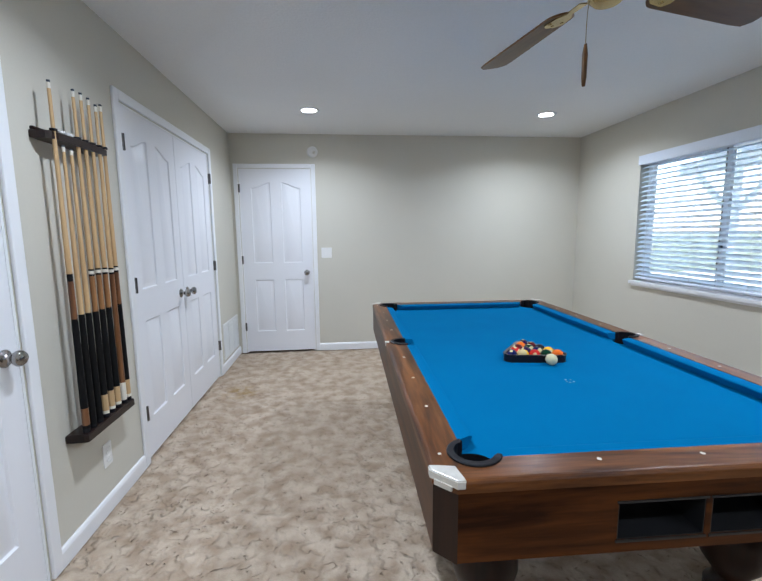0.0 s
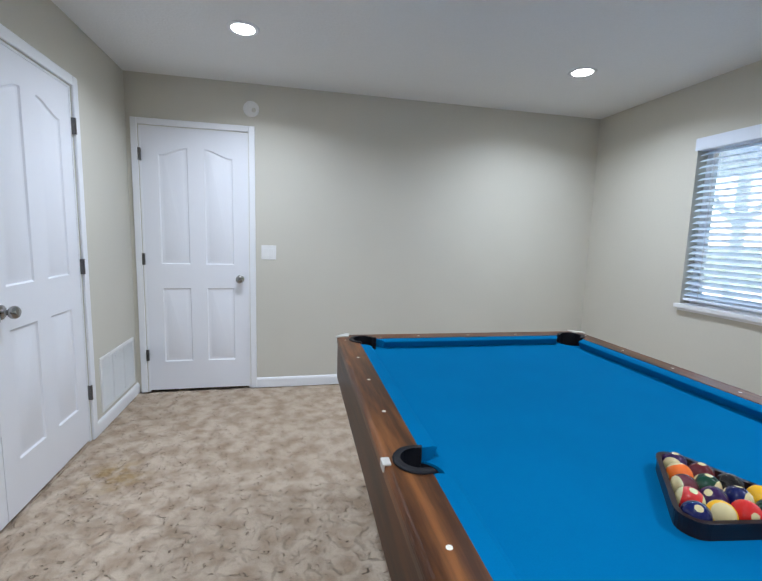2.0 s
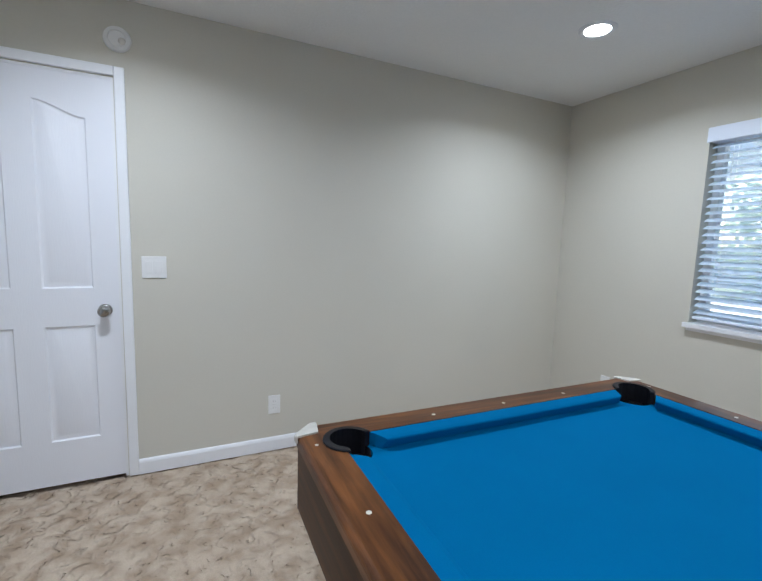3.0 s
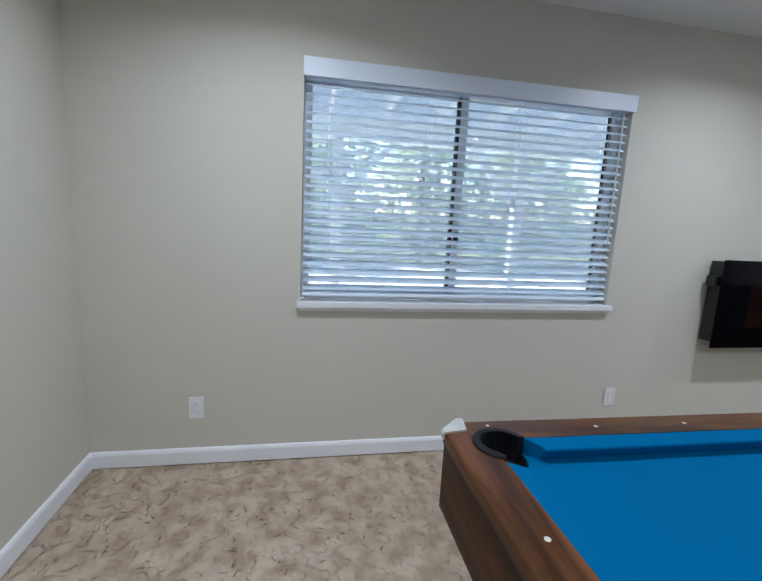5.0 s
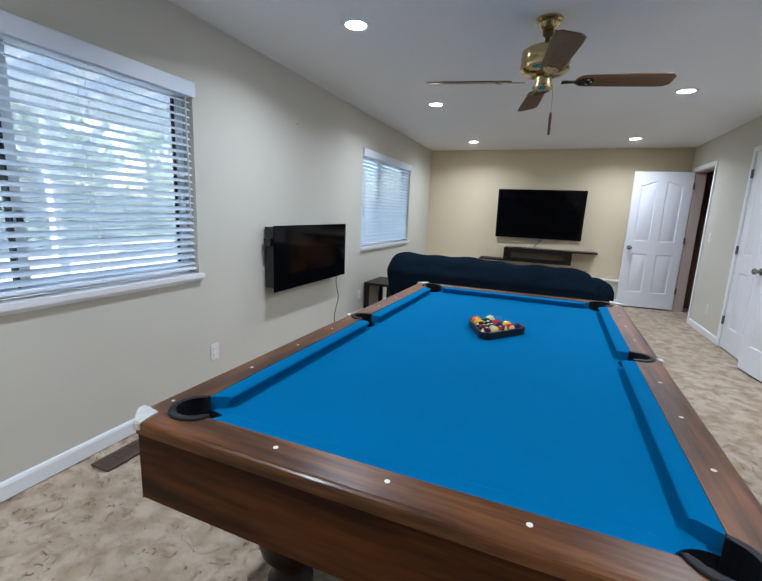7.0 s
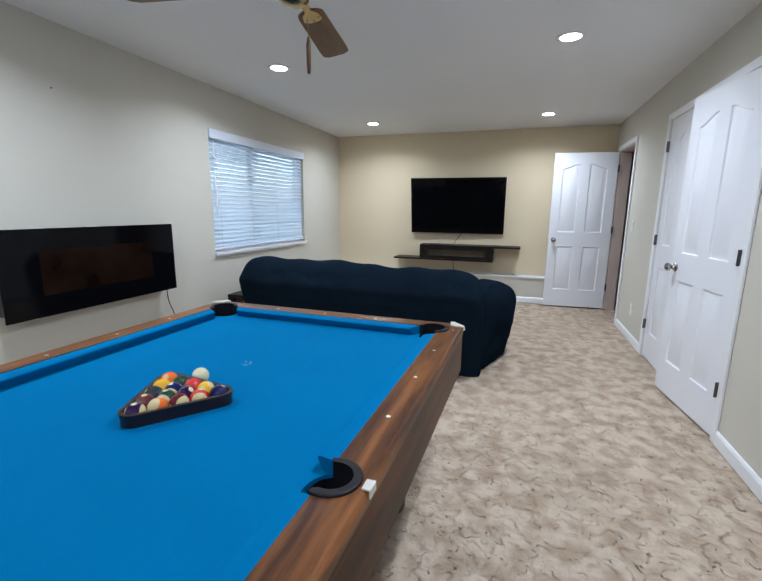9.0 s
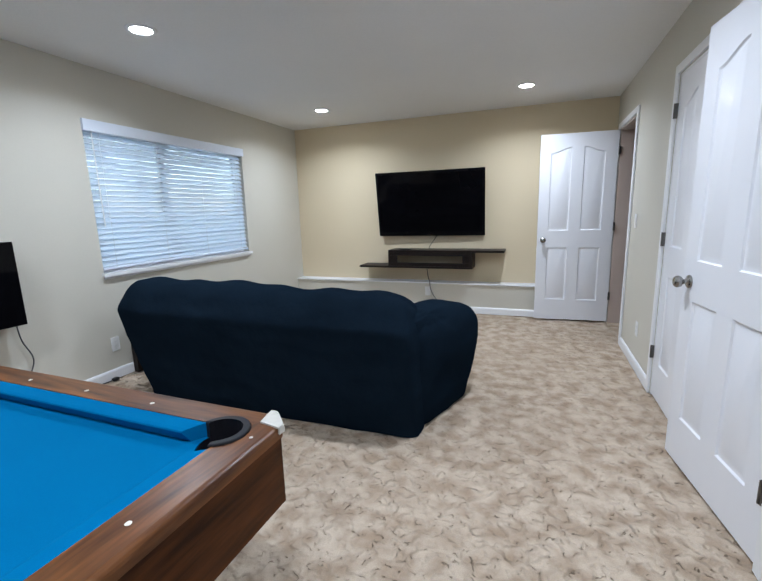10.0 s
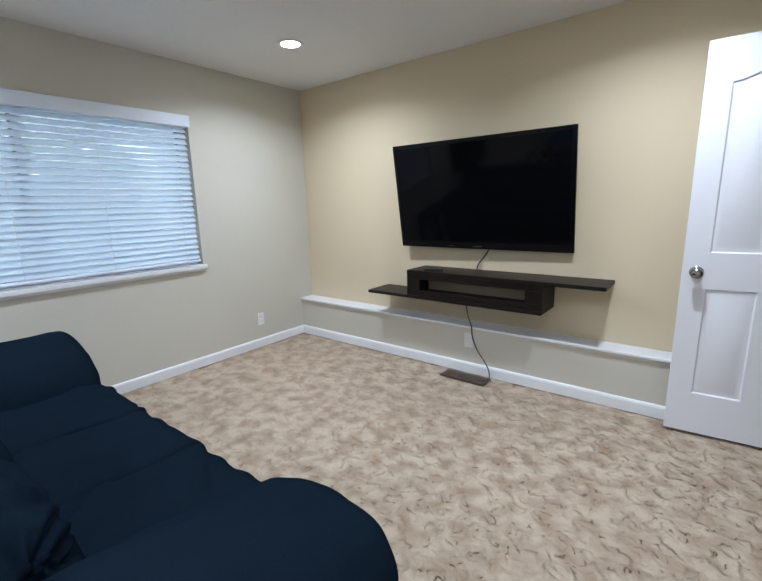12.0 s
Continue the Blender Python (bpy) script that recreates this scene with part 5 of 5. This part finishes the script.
# ---- ceiling fan ----
def ceiling_fan():
    f = thing("ceiling_fan", pose(1.995, -3.455, CEIL), "brass ceiling fan with four oak blades, standing still", "ceiling fan")
    bm = bmesh.new()
    lathe(bm, [(0, 0), (0.072, 0), (0.074, -0.012), (0.060, -0.020), (0.062, -0.030), (0.048, -0.052), (0.030, -0.066), (0.020, -0.070), (0, -0.070)], 32)
    sharp(part("canopy", bm, M_BRASS, f, "polished brass canopy", smooth=True), 30)
    bm = bmesh.new()
    lathe(bm, [(0, -0.071), (0.030, -0.071), (0.030, -0.085), (0.014, -0.098), (0.014, -0.150), (0, -0.150)], 20)
    part("downrod", bm, M_BRONZE, f, smooth=True)
    bm = bmesh.new()
    lathe(bm, [(0, -0.1505), (0.03, -0.1505), (0.05, -0.152), (0.118, -0.160), (0.132, -0.172), (0.134, -0.245), (0.128, -0.258), (0.136, -0.262), (0.136, -0.272), (0.112, -0.290), (0.06, -0.300), (0, -0.300)], 40)
    sharp(part("motor_housing", bm, M_BRASS, f, "polished brass motor drum", smooth=True), 30)
    bm = bmesh.new()
    lathe(bm, [(0, -0.3005), (0.040, -0.3005), (0.046, -0.310), (0.046, -0.350), (0.056, -0.356), (0.056, -0.368), (0.040, -0.382), (0, -0.386)], 28)
    sharp(part("switch_housing", bm, M_BRASS, f, "brass switch housing", smooth=True), 30)
    for a in (10.5, 100.5, 190.5, 280.5):
        rot = Matrix.Rotation(radians(a), 4, "Z")
        bm = bmesh.new()
        n = 12
        outline = []
        # blade from 0.19 to 0.68 m, rounded root, clipped tip corners
        for i in range(n + 1):
            t = math.pi / 2 + math.pi * i / n
            outline.append((0.225 + 0.05 * math.cos(t), 0.056 * math.sin(t)))
        outline += [(0.60, -0.068), (0.655, -0.066), (0.678, -0.040), (0.678, 0.040), (0.655, 0.066), (0.60, 0.068)]
        prism(bm, outline, -0.0035, 0.0035)
        blade = part("blade", bm, M_BLADE, f, "oak veneer blade")
        blade.matrix_basis = Matrix.Translation((0, 0, -0.328)) @ rot @ Matrix.Rotation(radians(-12), 4, "X")
        bm = bmesh.new()
        prism(bm, [(0.10, -0.018), (0.17, -0.012), (0.20, -0.034), (0.25, -0.040), (0.27, -0.02), (0.27, 0.02), (0.25, 0.040), (0.20, 0.034), (0.17, 0.012), (0.10, 0.018)], -0.0085, -0.004, bevel=0.001)
        for y in (-0.025, 0.0, 0.025):
            lathe(bm, [(0, -0.012), (0.006, -0.011), (0.007, -0.0085)], 10, Matrix.Translation((0.238 + (0.02 if y == 0 else 0), y, 0)))
        iron = part("blade_iron", bm, M_BRASS, blade, "cast brass bracket")
    bm = bmesh.new()
    tube(bm, [(-0.046, 0.004, -0.345), (-0.058, 0.005, -0.40), (-0.060, 0.005, -0.50)], 0.0013, 6)
    chain = part("pull_chain", bm, M_BRASS, f)
    bm = bmesh.new()
    lathe(bm, [(0, 0), (0.0045, 0), (0.0085, -0.03), (0.0075, -0.10), (0.005, -0.125), (0, -0.125)], 12, Matrix.Translation((-0.060, 0.005, -0.50)))
    part("pull_handle", bm, M_BLADE, chain, "turned wooden pull", smooth=True)
    return f


ceiling_fan()

# ---- wall plates, vents, detector ----
def plate(name, m, w, h, kind_, label, group=""):
    """Plate lying in its local x-z plane, facing -y."""
    p = thing(name, m, label, kind_, group)
    part("cover", boxes((-w / 2, w / 2, -0.006, 0, -h / 2, h / 2), bevel=0.0025), M_PLATE, p)
    if kind_ == "outlet":
        for z in (-0.02, 0.02):
            bm = bmesh.new()
            box(bm, -0.0165, 0.0165, -0.0078, -0.0062, z - 0.0145, z + 0.0145, bevel=0.003)
            o = part("socket", bm, M_PLATE, p)
            part("slot", boxes((-0.007, -0.005, -0.0084, -0.0079, z - 0.004, z + 0.005), (0.005, 0.007, -0.0084, -0.0079, z - 0.004, z + 0.005)), M_SLOT, o)
    else:
        n = 2 if w > 0.1 else 1
        for i in range(n):
            x = (i - (n - 1) / 2) * 0.046
            part("rocker", boxes((x - 0.0165, x + 0.0165, -0.009, -0.0062, -0.033, 0.033), bevel=0.002), M_PLATE, p)
    return p


E_FACE = Matrix.Rotation(radians(-90), 4, "Z")     # faces west, on the window wall
W_FACE = Matrix.Rotation(radians(90), 4, "Z")      # faces east, on the closet wall
S_FACE = Matrix.Rotation(radians(180), 4, "Z")     # faces north
plate("light_switch", pose(1.010, 0, 1.130), 0.116, 0.114, "switch", "white double rocker switch beside the door")
plate("light_switch", Matrix.Translation((0, -7.07, 1.15)) @ W_FACE, 0.072, 0.114, "switch", "white single switch beside the entry")
for m, lab in ((pose(1.635, 0, 0.29), "white outlet plate behind the pool table"), (Matrix.Translation((ROOM_W, -0.504, 0.303)) @ E_FACE, "white outlet plate near the corner"),
               (Matrix.Translation((ROOM_W, -2.90, 0.29)) @ E_FACE, "white outlet plate below the window"), (Matrix.Translation((ROOM_W, -5.335, 0.285)) @ E_FACE, "white outlet plate by the end table"),
               (Matrix.Translation((ROOM_W, -7.655, 0.272)) @ E_FACE, "white outlet plate near the cream wall"), (Matrix.Translation((2.06, LEDGE_Y, 0.262)) @ S_FACE, "white outlet plate under the ledge"),
               (Matrix.Translation((0, -2.732, 0.281)) @ W_FACE, "white outlet plate under the cue rack"), (Matrix.Translation((0, -6.71, 0.318)) @ W_FACE, "white outlet plate beside the closet")):
    plate("wall_outlet", m, 0.072, 0.116, "outlet", lab, "wall outlets")

# round cover above the door
d = thing("wall_detector", pose(0.884, 0, 2.227) @ Matrix.Rotation(radians(90), 4, "X"), "round white plate with a shiny centre above the door", "smoke detector")
bm = bmesh.new()
lathe(bm, [(0, 0), (0.058, 0), (0.060, 0.006), (0.054, 0.016), (0.040, 0.020), (0.036, 0.015), (0, 0.015)], 32)
sharp(part("housing", bm, M_PLATE, d, smooth=True), 40)
bm = bmesh.new()
lathe(bm, [(0, 0.024), (0.012, 0.022), (0.017, 0.0155)], 20, Matrix.Translation((0.02, -0.008, 0)))
part("sensor", bm, M_CHROME, d, smooth=True)


def grille(name, m, w, h, n, ma, label, cat, horizontal=True):
    """Register in its local x-z plane facing -y: frame and louvres."""
    g = thing(name, m, label, cat)
    b = 0.022
    part("frame", boxes((-w / 2, w / 2, -0.008, 0, -h / 2, -h / 2 + b), (-w / 2, w / 2, -0.008, 0, h / 2 - b, h / 2), (-w / 2, -w / 2 + b, -0.008, 0, -h / 2 + b, h / 2 - b), (w / 2 - b, w / 2, -0.008, 0, -h / 2 + b, h / 2 - b), bevel=0.0015), ma, g)
    # flat dark sheet stands in for the shade behind the louvres
    part("duct", boxes((-w / 2 + b, w / 2 - b, -0.0012, -0.0004, -h / 2 + b, h / 2 - b)), M_GASKET, g)
    first = None
    for i in range(n):
        z = -h / 2 + b + (h - 2 * b) * (i + 0.5) / n
        mm = Matrix.Translation((0, -0.0045, z)) @ Matrix.Rotation(radians(32), 4, "X")
        if first is None:
            first = part("louvre", boxes((-w / 2 + b, w / 2 - b, -0.0035, 0.0035, -0.0008, 0.0008)), ma, g)
            first.matrix_basis = mm
        else:
            shared("louvre", first.data, g, mm)
    for x in (-w / 6, w / 6):
        part("divider", boxes((x - 0.003, x + 0.003, -0.0075, -0.0015, -h / 2 + b, h / 2 - b)), ma, g)
    return g


grille("return_vent", Matrix.Translation((0, -0.352, 0.288)) @ W_FACE, 0.58, 0.36, 34, M_PLATE, "white louvred return air grille low on the wall", "vent")
FLAT = Matrix.Rotation(radians(-90), 4, "X")
grille("floor_register", Matrix.Translation((3.815, -2.09, 0.0015)) @ Matrix.Rotation(radians(90), 4, "Z") @ FLAT, 0.30, 0.125, 9, M_VENTDARK, "brown metal floor register in the carpet", "vent")
grille("floor_register", Matrix.Translation((2.03, -8.065, 0.0015)) @ FLAT, 0.36, 0.125, 9, M_VENTDARK, "brown metal floor register under the shelf", "vent")


# ---- small nail in the window wall ----
bm = bmesh.new()
lathe(bm, [(0.0015, 0.0), (0.0015, 0.010), (0.005, 0.011), (0.005, 0.013), (0, 0.014)], 10, Matrix.Rotation(radians(-90), 4, "Y"))
nail = part("wall_nail", bm, M_BLACK)
nail.matrix_basis = pose(ROOM_W, -3.937, 2.017)
tagged(nail, "small dark nail head stuck in the painted wall", "nail")

# ---- outdoors ----
bm = bmesh.new()
S = 400
vs = [bm.verts.new(p) for p in ((-S, -S, -0.30), (S, -S, -0.30), (S, S, -0.30), (-S, S, -0.30))]
bm.faces.new(vs)
tagged(part("ground", bm, M_GRASS), "green lawn round the house", "lawn", kind="structure")
# slab extended well past the roof so bright ground lights view and blinds
tagged(part("pavement", boxes((ROOM_W + 0.165, 15.5, -18, 9, -0.28, -0.12)), M_CONCRETE), "pale concrete patio slab, carried far out to reflect sunlight", "patio", kind="structure")
p = thing("patio_cover", pose(0, 0, 0), "white timber patio cover with posts, braces and rafters", "patio cover")
# translucence added so more daylight reaches the patio and blinds
M_PANEL = slat_material()
M_PANEL.name = "fibreglass_roof_panel"
M_PANEL.node_tree.nodes["Principled BSDF"].inputs["Base Color"].default_value = (0.42, 0.48, 0.56, 1)
M_PANEL.node_tree.nodes["Translucent BSDF"].inputs[0].default_value = (0.24, 0.30, 0.38, 1)
X_B, Z_B = 6.9, 2.45
slope = 0.10
roof = bmesh.new()
zr = lambda x: Z_B + 0.14 + (X_B - x) * slope
vs = [roof.verts.new((x, y, zr(x) + dz)) for x in (ROOM_W + 0.16, 7.5) for y in (-10.5, 2.0) for dz in (0.0, 0.05)]
for f in ((0, 1, 3, 2), (4, 6, 7, 5), (0, 4, 5, 1), (2, 3, 7, 6), (0, 2, 6, 4), (1, 5, 7, 3)):
    roof.faces.new([vs[i] for i in f])
part("roof", roof, M_PANEL, p, "roof panels coloured a shaded blue-grey, translucent to brighten the patio")
for k in range(19):
    y = 1.22 - 0.63 * k
    rb = bmesh.new()
    vs = [rb.verts.new((x, y + dy, zr(x) + dz)) for x in (ROOM_W + 0.17, 7.45) for dy in (-0.02, 0.02) for dz in (-0.14, -0.002)]
    for f in ((0, 1, 3, 2), (4, 6, 7, 5), (0, 4, 5, 1), (2, 3, 7, 6), (0, 2, 6, 4), (1, 5, 7, 3)):
        rb.faces.new([vs[i] for i in f])
    part("rafter", rb, M_PATIO, p)
part("beam", boxes((X_B - 0.045, X_B + 0.045, -10.4, 1.9, 2.21, 2.44), bevel=0.004), M_PATIO, p)
for y in (0.89, -1.41, -3.71, -6.01, -8.31):
    part("post", boxes((X_B - 0.055, X_B + 0.055, y - 0.055, y + 0.055, -0.12, 2.209), bevel=0.004), M_PATIO, p)
    for s in (1, -1):
        bb = bmesh.new()
        box(bb, -0.03, 0.03, -0.04, 0.04, 0, 0.86)
        o = part("brace", bb, M_PATIO, p)
        o.matrix_basis = Matrix.Translation((X_B, y + s * 0.055, 1.60)) @ Matrix.Rotation(radians(-s * 45), 4, "X")


def crown(bm, blobs, count, size, seed):
    """Many small leaves gathered in uneven clumps."""
    r = random.Random(seed)
    for _ in range(count):
        c, rad = r.choice(blobs)
        d = Vector((r.gauss(0, 1), r.gauss(0, 1), r.gauss(0, 1))).normalized() * rad * (0.55 + 0.5 * r.random())
        q = Vector(c) + Vector((d[0], d[1], d[2] * 0.75))
        a = Vector((r.gauss(0, 1), r.gauss(0, 1), r.gauss(0, 0.6))).normalized()
        b = a.cross(Vector((r.gauss(0, 1), r.gauss(0, 1), r.gauss(0, 1)))).normalized()
        s = size * (0.6 + 0.8 * r.random())
        vs = [bm.verts.new(q + a * s * 0.9), bm.verts.new(q + b * s * 0.42), bm.verts.new(q - a * s * 0.9), bm.verts.new(q - b * s * 0.42)]
        bm.faces.new(vs)


def tree(h, spread, seed, low=0.25):
    r = random.Random(seed)
    t = thing("tree", pose(0, 0, -0.3), "leafy green garden tree beyond the patio", "tree", "garden trees")
    bm = bmesh.new()
    tube(bm, [(0, 0, 0), (0.05, 0.03, h * 0.25), (-0.03, 0.08, h * 0.5), (0.05, 0.02, h * 0.85)], 0.12, 10)
    for v in bm.verts:
        k = 1 - 0.75 * v.co.z / h
        v.co.x *= k
        v.co.y *= k
    blobs = []
    for i in range(14):
        a = i * 2.4 + r.random()
        z = h * (low + (0.95 - low) * (i / 13))
        d = spread * (1.05 - 0.55 * i / 13) * (0.5 + 0.5 * r.random())
        e = (d * math.cos(a), d * math.sin(a), z)
        tube(bm, [(0, 0, z * 0.75), (e[0] * 0.5, e[1] * 0.5, z * 0.92), e], 0.03, 5)
        blobs.append((e, spread * (0.30 + 0.22 * r.random())))
    part("trunk", bm, M_BARK, t, smooth=True)
    bm = bmesh.new()
    crown(bm, blobs, 4200, 0.12, seed + 1)
    part("crown", bm, M_LEAF, t)
    return t


t1 = tree(5.2, 1.9, 3, 0.12)
t1.matrix_basis = pose(16.3, -1.2, -0.3)
t2 = tree(6.4, 2.3, 8, 0.10)
t2.matrix_basis = pose(18.0, -5.6, -0.3)
for k, (x, y, a, s) in enumerate(((12.5, 2.6, 70, 1.0), (10.6, -8.6, 130, 0.95), (15.5, -11.5, 10, 1.2), (16.0, 5.5, 200, 1.25), (14.6, -2.2, 260, 1.1), (11.8, -13.6, 300, 1.0), (17, 0.8, 40, 1.3), (17, -7.6, 90, 1.3))):
    copy_thing((t1, t2)[k % 2], pose(x + 5.5, y, -0.3, 0, 0, a) @ Matrix.Scale(s, 4))
# added garden fence behind the trees, kept pale to brighten the low view
fence = thing("fence", pose(26.5, 0, -0.3), "added pale wooden fence closing the view behind the trees", "fence")
fm = material("pale_fence_board", (0.46, 0.43, 0.39), 0.85, vary=0.25, scale=4, stretch=(1, 1, 0.15), bump=0.3)
first = None
for k in range(120):
    m = Matrix.Translation((0, -24 + k * 0.32, 0))
    if first is None:
        first = part("board", boxes((-0.012, 0.012, -0.15, 0.15, 0, 1.9)), fm, fence)
        first.matrix_basis = m
    else:
        shared("board", first.data, fence, m)
